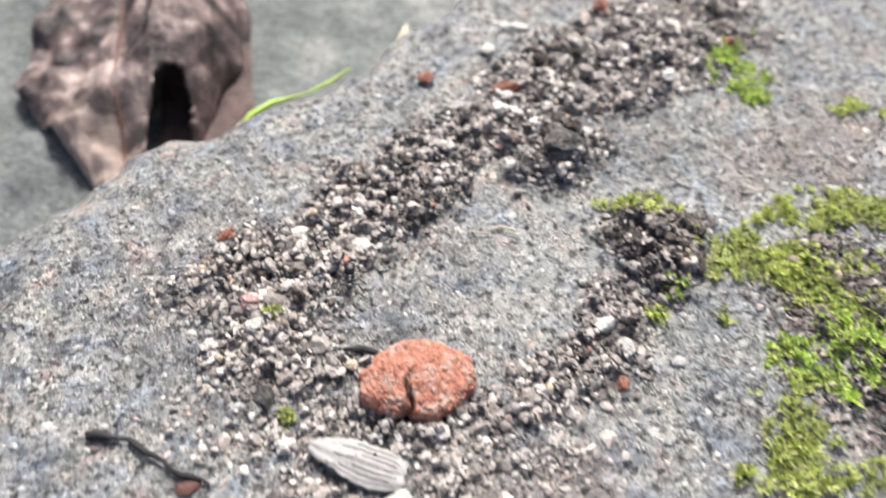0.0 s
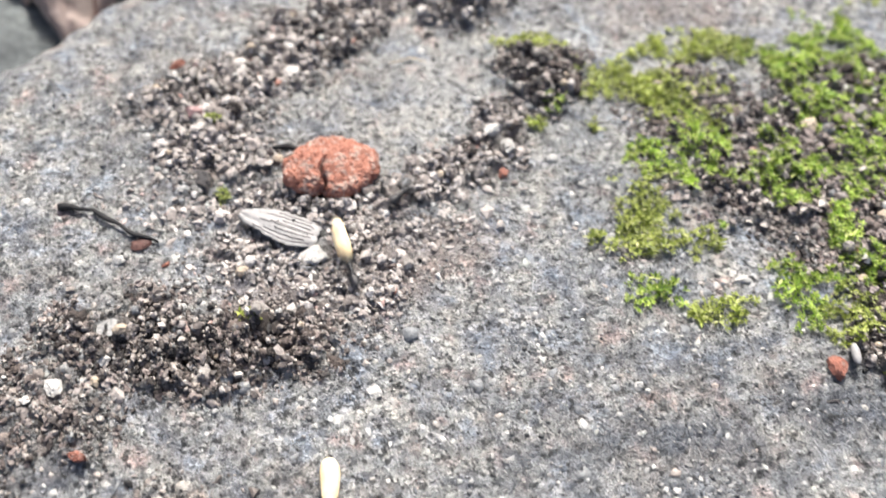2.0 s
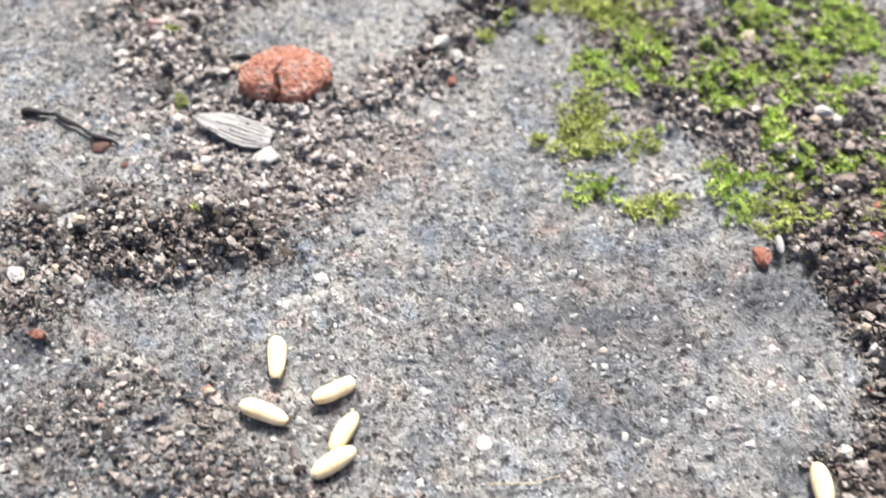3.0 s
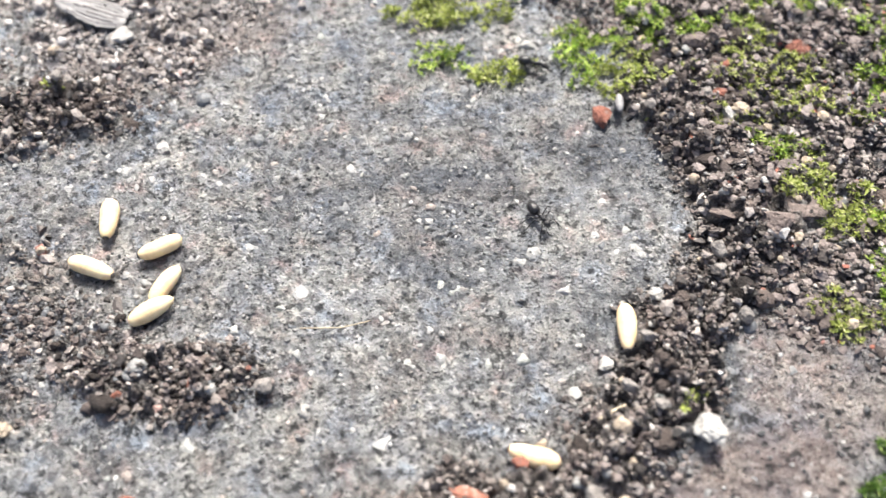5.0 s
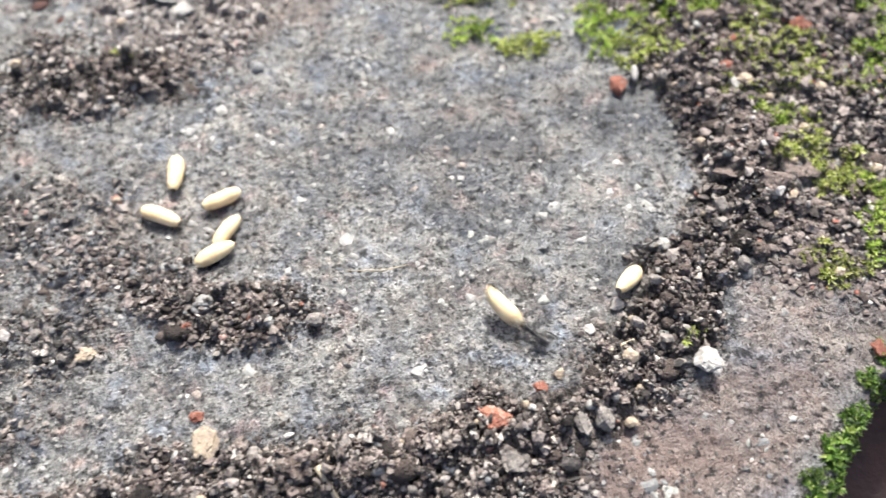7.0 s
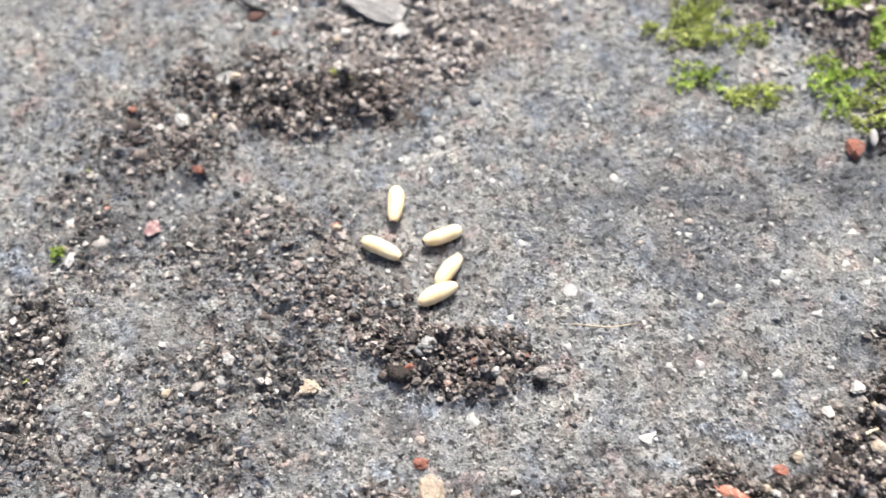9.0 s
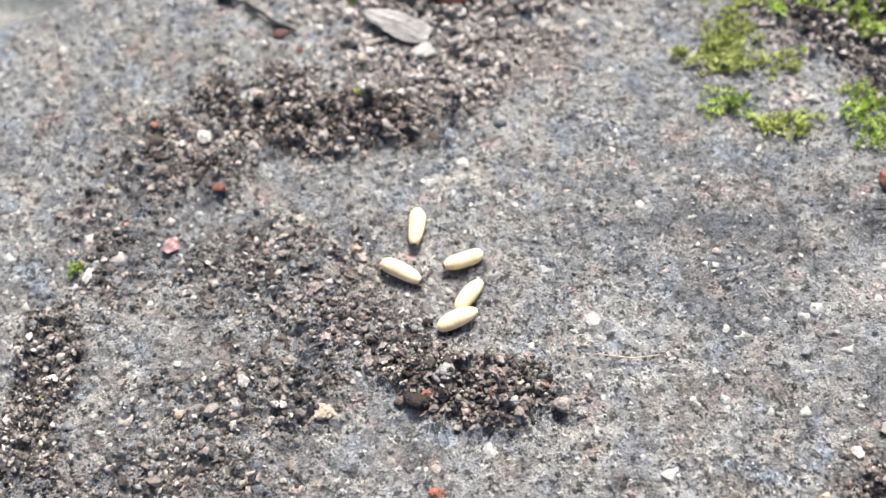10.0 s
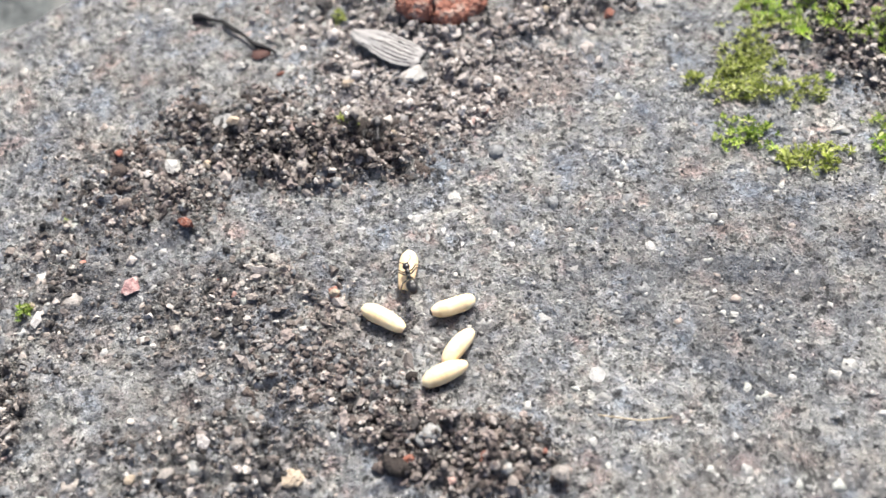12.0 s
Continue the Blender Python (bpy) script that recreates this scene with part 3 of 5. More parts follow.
def build_grit():
    def upper_at(x, y):
        return np.clip(np.max([blob(x, y, spec) for spec in SOIL + [(8, 31, 13, 6, -15, 0.9), (19, 35, 12, 7, 0, 0.9)]], axis=0) * 1.4, 0, 1)

    scatter("coarse_grit", 4600, 0.74, MAT_GRIT, lambda x, y: soil_at(x, y) ** 1.5 * (1 - 0.85 * crumbs_at(x, y)), "coarse pale and dark grit lying in beds on the slab", seed=2, sink=0.55)
    scatter("pale_dust", 9500, 0.50, MAT_DUST, lambda x, y: soil_at(x, y) * upper_at(x, y), "fine pale soil grains lying round the brick fragment", seed=16, sink=0.6)
    scatter("gravel", 520, 1.35, MAT_PALE, lambda x, y: soil_at(x, y) ** 2 * upper_at(x, y) * np.clip(0.4 + 0.9 * vnoise(x, y, 6, 61), 0.05, 1), "pale angular gravel lying in the upper beds", level=ICO2, seed=23, sink=0.6, jag=0.5)
    scatter("gravel", 240, 1.3, MAT_CLOD, lambda x, y: soil_at(x, y) ** 2 * upper_at(x, y) * np.clip(0.2 - 0.9 * vnoise(x, y, 6, 61), 0.03, 1), "dark crumbs of soil lying in the upper beds", level=ICO2, seed=24, sink=0.6, jag=0.7)
    scatter("soil_crumbs", 10500, 0.52, MAT_CRUMB, lambda x, y: crumbs_at(x, y), "crumbly dark brown soil lying in the seam and beds", level=ICO2, seed=5, sink=0.5, jag=1.1)
    scatter("soil_clods", 700, 1.3, MAT_CLOD, lambda x, y: crumbs_at(x, y) ** 1.5, "dark brown clods of soil in the seam and beds", level=ICO2, seed=12, sink=0.65, jag=0.85, smooth=True)
    scatter("soil_flakes", 5000, 0.66, MAT_FLAKE, lambda x, y: np.max([blob(x, y, spec) for spec in ((87, 5, 13, 13, 0, 1), (80, -10, 8, 9, 0, 1), (84, -20, 8, 6, 0, 0.7), (80, 30, 12, 10, 0, 0.6), (103, 12, 10, 10, 0, 1))], axis=0) * np.clip(0.5 + vnoise(x, y, 5, 57), 0.05, 1), "thin brown flakes of bark and soil beside the moss", level=ICO1, seed=15, sink=0.3, flat=0.4)
    scatter("fine_grit", 22000, 0.46, MAT_FINE, lambda x, y: soil_at(x, y) * (1 - 0.9 * upper_at(x, y)), "fine mixed soil grains lying in beds on the slab", seed=3, sink=0.35)
    pale_beds = SOIL[:2] + SOIL[5:] + [(7.093, 27.87, 13, 5, -20, 0.9), (18.05, 33.05, 10, 4, 0, 0.7), (-8.127, 40.3, 8, 5, 0, 0.4)]

    def pale_at(x, y):
        wx, wy = x + 2.0 * vnoise(x, y, 5, 3), y + 2.0 * vnoise(x, y, 5, 4)
        return np.max([blob(wx, wy, spec) for spec in pale_beds], axis=0) * np.clip(0.5 + 0.8 * vnoise(x, y, 4, 47), 0.05, 1)

    scatter("pale_grit", 3400, 0.60, MAT_PALE, pale_at, "pale tan and white grit lying round the brick fragment", seed=8, sink=0.5)
    scatter("aggregate", 5200, 0.95, MAT_AGGREGATE, lambda x, y: (0.5 + 0.5 * vnoise(x, y, 7, 43)) * (1 - 0.7 * soil_at(x, y)) * (1 - blob(x, y, (71.94, -35.35, 17, 9, 40, 0.5))), "worn sand grains set in the concrete surface", level=ICO2, sink=0.88, seed=6, jag=0.5, smooth=True)
    scatter("sand_grains", 12000, 0.34, MAT_SAND, lambda x, y: (0.45 + 0.4 * vnoise(x, y, 9, 41)) * (1 - blob(x, y, (71.94, -35.35, 17, 9, 40, 0.2))), "pale sand grains strewn over the concrete", sink=0.4, seed=4, jag=0.45)


# ---- loose stones ----
def stone_mesh(name, size, mat, seed, level=ICO3, rough=0.34, cuts=14, depth=0.66):
    v = facets(lumps(level[0], 1.3, seed, rough), seed, cuts, depth)
    v = v * (1 + 0.16 * np.array([noise.noise(Vector(p) * 3.1 + Vector((seed, 0, 4))) for p in level[0]]))[:, None]
    v = v / np.abs(v).max(0)
    v = v * np.array(size) / 2
    v[:, 2] -= v[:, 2].min()
    return mesh(name, v * MM, level[1], mat, False)


def set_on(ob, x, y, turn=0, sink=0.15, lift=0.0, tilt=(0, 0)):
    ob.matrix_world = pose(x * MM, y * MM, (top(x, y) + lift - sink) * MM, tilt[0], tilt[1], turn)
    return ob


def stone(name, x, y, size, mat, seed, label, category="stone", turn=0, sink=0.2, group="", level=ICO3):
    ob = new(name, stone_mesh(name, size, mat, seed, level))
    set_on(ob, x, y, turn, sink)
    return tagged(ob, label, category, group)


def build_brick():
    """The large red crumb: a broken slab with a rough flat top, steep sides and a cleft on its near side."""
    ball_v, f = ico(6)
    ang = np.arctan2(ball_v[:, 1], ball_v[:, 0])
    lat = np.hypot(ball_v[:, 0], ball_v[:, 1])

    def round_noise(freq, seed):
        return np.array([noise.noise(Vector((freq * math.cos(a), freq * math.sin(a), seed))) for a in ang])

    reach = 1 + 0.13 * round_noise(1.4, 3.3) + 0.09 * round_noise(3.5, 1.3) + 0.05 * round_noise(8, 5.1)
    reach *= 1 - 0.24 * np.exp(-((ang + 1.83) / 0.10) ** 2) - 0.10 * np.exp(-((ang - 2.5) / 0.35) ** 2)
    side = lat ** 0.72 * reach
    up = np.sign(ball_v[:, 2]) * np.abs(ball_v[:, 2]) ** 0.75
    v = np.stack([6.0 * side * np.cos(ang), 4.25 * side * np.sin(ang), 1.75 * up], 1)
    n = np.array([noise.noise(Vector(p) * 0.55 + Vector((3, 1, 0))) + 0.5 * noise.noise(Vector(p) * 1.5) + 0.5 * noise.noise(Vector(p) * 3.4) + 0.3 * noise.noise(Vector(p) * 7) for p in v])
    v += ball_v * (0.36 * n)[:, None]
    v[:, 2] += np.where(v[:, 2] > 0, 0.12 * v[:, 1] - 0.05 * v[:, 0], 0)
    path = -1.05 + 0.35 * np.sin(v[:, 1] * 1.6) + 0.12 * (v[:, 1] + 3)
    cleft = np.exp(-((v[:, 0] - path) / 0.17) ** 2) * np.clip((0.6 - v[:, 1]) / 1.6, 0, 1) * (v[:, 2] > -0.2)
    v[:, 2] -= 1.5 * cleft
    v[:, 2] -= v[:, 2].min()
    ob = new("brick_fragment", mesh("brick_fragment", v * MM, f, MAT_BRICK, False))
    set_on(ob, 11.5, 42.26, -2, 0.3)
    tagged(ob, "flat crumbling orange-red brick fragment with a cleft", "brick fragment")
    crumb = stone("pale_crumb", 11.48, 46.53, (1.1, 0.9, 0.8), MAT_GREY, 5, "small grey crumb lying on the brick fragment", "crumb")
    crumb.matrix_world = pose(11.3 * MM, 43.8 * MM, (top(12, 43) + 2.9) * MM)



def build_stones():
    """Stones that stand out from the grit by size or colour."""
    red, white, tan, grey = "red brick chip", "white quartz pebble", "tan pebble", "grey pebble"
    rows = [
        ("brick_chip", 32.7, 39.98, (1.5, 2.3, 1.3), MAT_RED, "small orange-red brick chip beside grey grit"), ("brick_chip", -7.455, 64.92, (2.5, 1.6, 1.4), MAT_RED, "orange-red brick chip in pale grit"),
        ("brick_chip", 29.28, 84.45, (4.6, 2.6, 2.0), MAT_RED, "oblong orange brick chip on dark grit"), ("brick_chip", 62.68, 90.96, (2.2, 1.9, 1.6), MAT_RED, "orange brick chip beside green moss"),
        ("brick_chip", 63.5, 7.98, (2.6, 2.9, 1.8), MAT_RED, "rough red brick chip beside the moss"), ("brick_chip", 10.73, -28.26, (2.0, 1.6, 1.3), MAT_RED, "small orange brick chip beside a pale stone"),
        ("brick_chip", 46.38, -31.08, (2.0, 1.7, 1.3), MAT_RED, "orange brick chip under a cocoon"), ("brick_chip", 41.1, -33.52, (3.6, 3.0, 1.8), MAT_BRICK, "crumbling dark red brick lump in the soil seam"),
        ("brick_chip", 87.61, 3.783, (3.0, 2.4, 1.8), MAT_RED, "dull red brick chip among moss"), ("brick_chip", 80.36, 13.66, (2.4, 2.0, 1.5), MAT_RED, "dull red brick chip on dark soil"),
        ("brick_chip", 82.26, -31.41, (1.8, 2.2, 1.5), MAT_RED, "orange brick chip on the mossy slab edge"), ("brick_chip", -21.2, 1.3, (2.4, 2.8, 1.3), MAT_PINK, "pinkish brick chip on dusty concrete"),
        ("brick_chip", -16.1, 8.6, (2.2, 1.4, 1.2), MAT_RED, "orange brick chip at the edge of dark grit"), ("brick_chip", 9.415, -17.97, (1.3, 1.1, 0.9), MAT_RED, "tiny red brick crumb in dark soil"),
        ("brick_chip", 16.5, -17.72, (1.3, 1.2, 0.9), MAT_RED, "tiny red brick crumb in dark soil"), ("brick_chip", 46.13, 100, (3.2, 3.6, 2.2), MAT_RED, "dark red brick chip in a bed of grit"),
        ("brick_chip", 19.04, 88.19, (2.6, 2.0, 1.4), MAT_RED, "dark red brick chip at the slab's edge"), ("brick_chip", -8.313, 31.66, (1.2, 0.8, 0.7), MAT_RED, "tiny red crumb on pale concrete"),
        ("brick_chip", -25.8, 18.74, (1.4, 1.2, 0.9), MAT_RED, "tiny red brick crumb in grit"), ("brick_chip", 77.5, 8.643, (2.0, 1.6, 1.3), MAT_RED, "dull red brick chip on dark soil"),
    ]
    rows_b = [
        ("quartz_pebble", 8.4, 30.0, (4.0, 3.4, 1.5), MAT_WHITE, "white quartz pebble touching the papery husk"), ("quartz_pebble", -13.9, 23.4, (3.0, 2.4, 1.2), MAT_SET, "flat pale pebble at the edge of dark grit"),
        ("quartz_pebble", -19.4, 17.2, (2.0, 2.4, 1.4), MAT_WHITE, "pale grey pebble in dark grit"), ("quartz_pebble", -13.67, 32.59, (1.8, 1.4, 1.0), MAT_WHITE, "small white pebble beside the twig"),
        ("quartz_pebble", 57.58, 20.67, (2.5, 1.1, 0.8), MAT_WHITE, "thin white flake between moss cushions"), ("quartz_pebble", 63.6, -30.5, (3.6, 3.4, 2.2), MAT_WHITE, "blocky white pebble on reddish concrete"),
        ("quartz_pebble", 63.2, -16.03, (1.9, 1.7, 1.1), MAT_WHITE, "pale pebble at the soil seam"), ("quartz_pebble", 56.64, -22.08, (2.0, 1.7, 0.9), MAT_WHITE, "chalky pebble at the soil seam"),
        ("quartz_pebble", 32.73, 46.92, (3.0, 1.8, 1.4), MAT_WHITE, "pale pebble in grey grit"), ("quartz_pebble", 34.31, 43.71, (2.2, 2.6, 1.4), MAT_WHITE, "pinkish white pebble beside a brick chip"),
        ("quartz_pebble", 33.5, 97.93, (4.6, 2.2, 1.6), MAT_WHITE, "long pale pebble in a bed of grit"), ("quartz_pebble", 40.89, -2.404, (0.9, 0.8, 0.5), MAT_WHITE, "tiny white speck on dark concrete"),
        ("quartz_pebble", 41.97, -2.7, (1.0, 0.8, 0.5), MAT_WHITE, "tiny white speck on dark concrete"), ("quartz_pebble", 13.46, 12.26, (1.6, 1.9, 0.9), MAT_WHITE, "small pale pebble on grey concrete"),
        ("tan_pebble", 74.52, 42.19, (2.6, 2.4, 1.8), MAT_TAN, "tan pebble among green moss"), ("tan_pebble", 79.38, 5.453, (2.4, 2.4, 1.6), MAT_TAN, "pale yellow pebble at the moss edge"),
        ("tan_pebble", -1.35, -19.65, (2.6, 2.4, 1.5), MAT_TAN, "tan pebble on dark dusty concrete"), ("tan_pebble", 11.35, -31.51, (3.4, 4.0, 1.6), MAT_TAN, "flat pale tan stone beside a brick chip"),
        ("tan_pebble", 27.5, -9.3, (2.0, 2.0, 0.6), MAT_SET, "faint tan stone worn flush with grey concrete"), ("tan_pebble", 5.146, 45.5, (1.9, 1.5, 1.2), MAT_TAN, "yellowish pebble beside the brick fragment"),
        ("grey_pebble", 72.3, -8.353, (3.0, 1.5, 1.1), MAT_BROWN, "flat grey-brown pebble on crumbly soil"), ("grey_pebble", 51.96, -35.4, (2.0, 3.2, 1.8), MAT_GREY, "upright grey pebble in the soil seam"),
        ("grey_pebble", 49.58, -35.58, (1.8, 2.6, 1.6), MAT_GREY, "grey pebble in the soil seam"), ("grey_pebble", 42.5, -38.1, (3.0, 3.0, 1.6), MAT_GREY, "pale grey pebble in the soil seam"),
        ("grey_pebble", 19.16, 101.8, (3.4, 2.6, 1.8), MAT_GREY, "grey pebble at the slab's edge"),
        ("dark_crumb", -3.812, 42.9, (2.4, 3.2, 1.6), MAT_BLACK, "shiny blue-black crumb beside a moss tuft"), ("dark_crumb", 61.97, 4.491, (2.0, 0.6, 0.5), MAT_BLACK, "thin black chip on damp concrete"),
        ("dark_crumb", 33.6, 71.66, (7.0, 4.4, 2.6), MAT_BLACK, "crumbly dark soil lump on the slab"), ("dark_crumb", 42.1, 58.47, (4.4, 3.6, 2.4), MAT_BLACK, "crumbly dark soil lump beside yellow moss"),
        ("dark_crumb", 75.88, -2.355, (3.4, 3.8, 1.8), MAT_BROWN, "crumbly dark soil lump in the seam"), ("dark_crumb", 77.28, -10.85, (4.0, 3.4, 1.8), MAT_BROWN, "crumbly brown soil lump in the seam"),
    ]
    flush = "pale rounded stone set almost flush in the grey concrete"
    rows_c = [("set_stone", 22.5, -2.8, (2.8, 1.5, 0.7), MAT_SET, flush), ("set_stone", 10.5, 7.1, (1.2, 1.1, 0.7), MAT_SET, flush), ("set_stone", 12.2, 7.8, (1.1, 1.2, 0.7), MAT_SET, flush), ("set_stone", 3.2, 8.2, (1.1, 1.2, 0.7), MAT_SET, flush),
              ("set_stone", 17.8, 7.5, (0.9, 1.5, 0.6), MAT_SET, flush), ("set_stone", 26.3, 2.9, (2.2, 1.4, 0.6), MAT_SET, flush), ("set_stone", 34, -26.5, (2.4, 2.0, 0.7), MAT_SET, flush), ("set_stone", 31.7, 15.3, (1.0, 1.1, 0.6), MAT_SET, flush),
              ("set_stone", -14.1, 19.3, (1.6, 1.2, 1.0), MAT_WHITE, "small white pebble in dark grit"), ("brick_chip", 89.2, 14.2, (3.0, 2.4, 1.8), MAT_RED, "dull red brick chip among brown flakes"), ("brick_chip", 82.6, 10.0, (1.8, 1.6, 1.3), MAT_RED, "dull red brick chip among brown flakes"),
              ("brick_chip", 72.4, 2.6, (1.4, 3.0, 1.6), MAT_RED, "dark red brick chip at the soil seam"), ("brick_chip", -4.8, 54.4, (3.0, 2.4, 1.5), MAT_PINK, "pinkish red stone in pale grit"), ("grey_pebble", 76.8, 16.4, (3.4, 2.2, 1.8), MAT_BROWN, "brownish grey pebble among moss"),
              ("grey_pebble", 79.8, 17.0, (2.6, 2.0, 1.6), MAT_BROWN, "brownish grey pebble among moss"), ("tan_pebble", 62.4, -20.0, (1.7, 1.6, 1.2), MAT_TAN, "cream pebble in the soil seam"), ("quartz_pebble", 51.4, 83.8, (2.2, 2.0, 1.5), MAT_WHITE, "whitish pebble beside green moss"),
              ("quartz_pebble", 28.6, 93.3, (2.6, 2.2, 1.6), MAT_WHITE, "whitish pebble in a bed of grit"), ("quartz_pebble", 37.1, 93.6, (2.6, 2.4, 1.6), MAT_SET, "pinkish grey pebble in a bed of grit"), ("grey_pebble", 48.6, -29.2, (1.4, 1.6, 1.1), MAT_TAN, "cream pebble under a cocoon")]
    for k, (name, x, y, size, mat, label) in enumerate(rows + rows_b + rows_c):
        stone(name, x, y, size, mat, 20 + k, label, name.replace("_", " "), turn=(k * 37) % 40 - 20, sink=0.66 * size[2] if mat is MAT_SET else 0.25, level=ICO4 if max(size) > 2.2 else ICO3)
    seed_pod = new("seed", mesh("seed", ICO3[0] * np.array((0.5, 1.35, 0.45)) * (1 + 0.1 * ICO3[0][:, 1:2]) * MM, ICO3[1], MAT_HUSK))
    set_on(seed_pod, 65.8, 8.787, -12, 0, 0.42)
    tagged(seed_pod, "small white oblong seed beside a red brick chip", "seed")


def build_pebbles():
    """Countable larger grains of the beds."""
    r = np.random.default_rng(77)
    kinds = [("pebble", MAT_GREY, "small grey pebble lying in a bed of grit"), ("pebble", MAT_WHITE, "small whitish pebble lying in a bed of grit"), ("pebble", MAT_TAN, "small tan pebble lying in a bed of grit"), ("pebble", MAT_BLACK, "small dark brown crumb lying in a bed of grit")]
    meshes = [stone_mesh("pebble", (1.5 * r.uniform(0.8, 1.2), 1.25 * r.uniform(0.8, 1.2), 0.95), kinds[k % 4][1], 200 + k, ICO2) for k in range(16)]
    made = 0
    while made < 260:
        x, y = r.uniform(-35, 95), r.uniform(-42, 100)
        if r.random() > float(soil_at(np.array([x]), np.array([y]))[0]) ** 2 or float(inside(np.array([x]), np.array([y]))[0]) < 3:
            continue
        k = int(r.choice(16, p=np.tile([0.50, 0.10, 0.32, 0.08], 4) / 4))
        ob = new("pebble", meshes[k])
        ob.matrix_world = pose(x * MM, y * MM, (top(x, y) - 0.1) * MM, r.uniform(-15, 15), r.uniform(-15, 15), r.uniform(0, 360)) @ Matrix.Scale(0.6 + 0.9 * r.random() ** 2, 4)
        tagged(ob, kinds[k % 4][2], "pebble", "pebbles in the grit")
        made += 1


# ---- moss ----
def build_moss():
    spots = [
        (65.98, 58.92, 9, 4, 0), (55.96, 52.71, 7, 4, 0), (56.8, 41.35, 7, 6, 1), (68.51, 35.22, 9, 6, 1), (48.82, 33.63, 4, 4, 0), (47.8, 28.01, 7, 3.4, 0), (46.81, 20.68, 3.2, 2.1, 1), (53.68, 16.87, 3.6, 2, 0),
        (62.62, 18.02, 3, 5, 1), (71.66, 24.57, 4, 9, 1), (40.15, 63.19, 5, 2, 0), (86.7, 58.88, 5, 6, 1), (39.01, 47.54, 1.3, 1.1, 0),
    ]
    spots_b = [
        (62.35, 85.22, 4, 7, 1), (76, 76.35, 4, 2, 0), (86.36, -9.354, 5, 3.4, 0), (98.65, 5.733, 5, 9, 1), (81.19, -20.38, 3, 3, 0), (89.3, -17.39, 4, 4, 1), (83.9, -4.343, 4, 3, 0), (81.42, -0.3425, 3, 3, 1),
        (80.62, 19.65, 5, 4, 1), (68.54, 12.59, 3.4, 5, 0), (78.53, 46.51, 7, 6, 1), (88.22, 42.42, 8, 8, 1), (89.73, 25.74, 5, 6, 1), (77.76, 55.79, 8, 4, 1),
    ]
    spots_c = [
        (96, -20.6, 1.8, 1.6, 1), (93, -23.5, 1.8, 1.6, 1), (90, -26.5, 1.8, 1.6, 1), (87, -29.4, 1.8, 1.6, 1), (84, -32.5, 1.8, 1.6, 1), (81, -35.5, 1.8, 1.6, 1), (78, -38.5, 1.8, 1.6, 1), (75, -41.6, 1.8, 1.6, 1), (72, -44.7, 1.8, 1.6, 1), (69, -47.8, 1.8, 1.6, 1), (98.6, -8.4, 4, 6, 1), (104, 12, 6, 7, 1), (102, 24, 8, 6, 1), (92, -13, 4, 4, 1),
        (-30.3, 9.6, 1.5, 1.8, 1), (-31.3, -1.5, 1.2, 1.2, 1), (-1.466, 40.5, 1.2, 1.5, 0), (-2.688, 52.85, 1.4, 1, 0), (1.282, 22.94, 1.2, 0.8, 0), (63.54, -27.7, 1.2, 0.8, 0), (-32.26, -17.97, 0.9, 0.9, 0), (42.02, 50.65, 1.6, 1.4, 1), (94.95, 69.26, 5, 4, 0), (57.92, 50.64, 10, 9, 0), (79.29, 36.28, 11, 14, 1), (85.57, 11.69, 9, 10, 0),
    ]
    first = len(spots + spots_b)

    def fringe(k):
        return first <= k < first + 10

    for k, (cx, cy, rx, ry, green) in enumerate(spots + spots_b + spots_c):
        r = np.random.default_rng(500 + k)
        want = int((11 if fringe(k) else 3.8) * rx * ry * 3.14) + 8
        x, y = r.uniform(-1.25, 1.25, want * 6), r.uniform(-1.25, 1.25, want * 6)
        gx, gy = cx + rx * x, cy + ry * y
        keep = np.hypot(x, y) + 0.5 * vnoise(gx, gy, 4.5, 51) + 0.75 * vnoise(gx, gy, 2.2, 52) + 0.8 * (r.random(len(gx)) - 0.5) < (1.5 if fringe(k) else 0.66)
        gx, gy = gx[keep][:want], gy[keep][:want]
        n = len(gx)
        edge = 1 - np.clip(np.hypot((gx - cx) / rx, (gy - cy) / ry), 0, 1)
        gz = height(gx, gy) + 0.1 + r.random(n) * (0.2 + 0.5 * edge)
        leaves = 9
        az = (r.uniform(0, 6.283, n)[:, None] + np.arange(leaves) * 2.4 + r.normal(0, 0.2, (n, leaves))).ravel()
        up = r.uniform(0.1, 1.15, n * leaves)
        size = (np.exp(r.normal(math.log(0.50 if k < first else 0.50 if fringe(k) else 0.38), 0.35, n))[:, None] * r.uniform(0.7, 1.2, (n, leaves))).ravel()
        ox, oy, oz = (np.repeat(v, leaves) for v in (gx, gy, gz))
        oz = oz + 0.25 * size * np.tile(np.arange(leaves) / leaves, n)
        d = np.stack([np.cos(az) * np.cos(up), np.sin(az) * np.cos(up), np.sin(up)], 1)
        side = np.stack([-np.sin(az), np.cos(az), np.zeros(len(az))], 1)
        o = np.stack([ox, oy, oz], 1)
        half = d * (0.45 * size)[:, None]
        lift = np.array((0, 0, 1.0)) * (0.06 * size)[:, None]
        droop = np.array((0, 0, -1.0)) * (0.18 * size)[:, None]
        v = np.stack([o, o + half + side * (0.15 * size)[:, None] + lift, o + half - side * (0.15 * size)[:, None] + lift, o + d * size[:, None] + droop, o + half * 0.9 - lift], 1).reshape(-1, 3)
        base = np.arange(n * leaves)[:, None, None] * 5
        f = (np.array([[0, 1, 4], [0, 4, 2], [4, 1, 3], [4, 3, 2]])[None] + base).reshape(-1, 3)
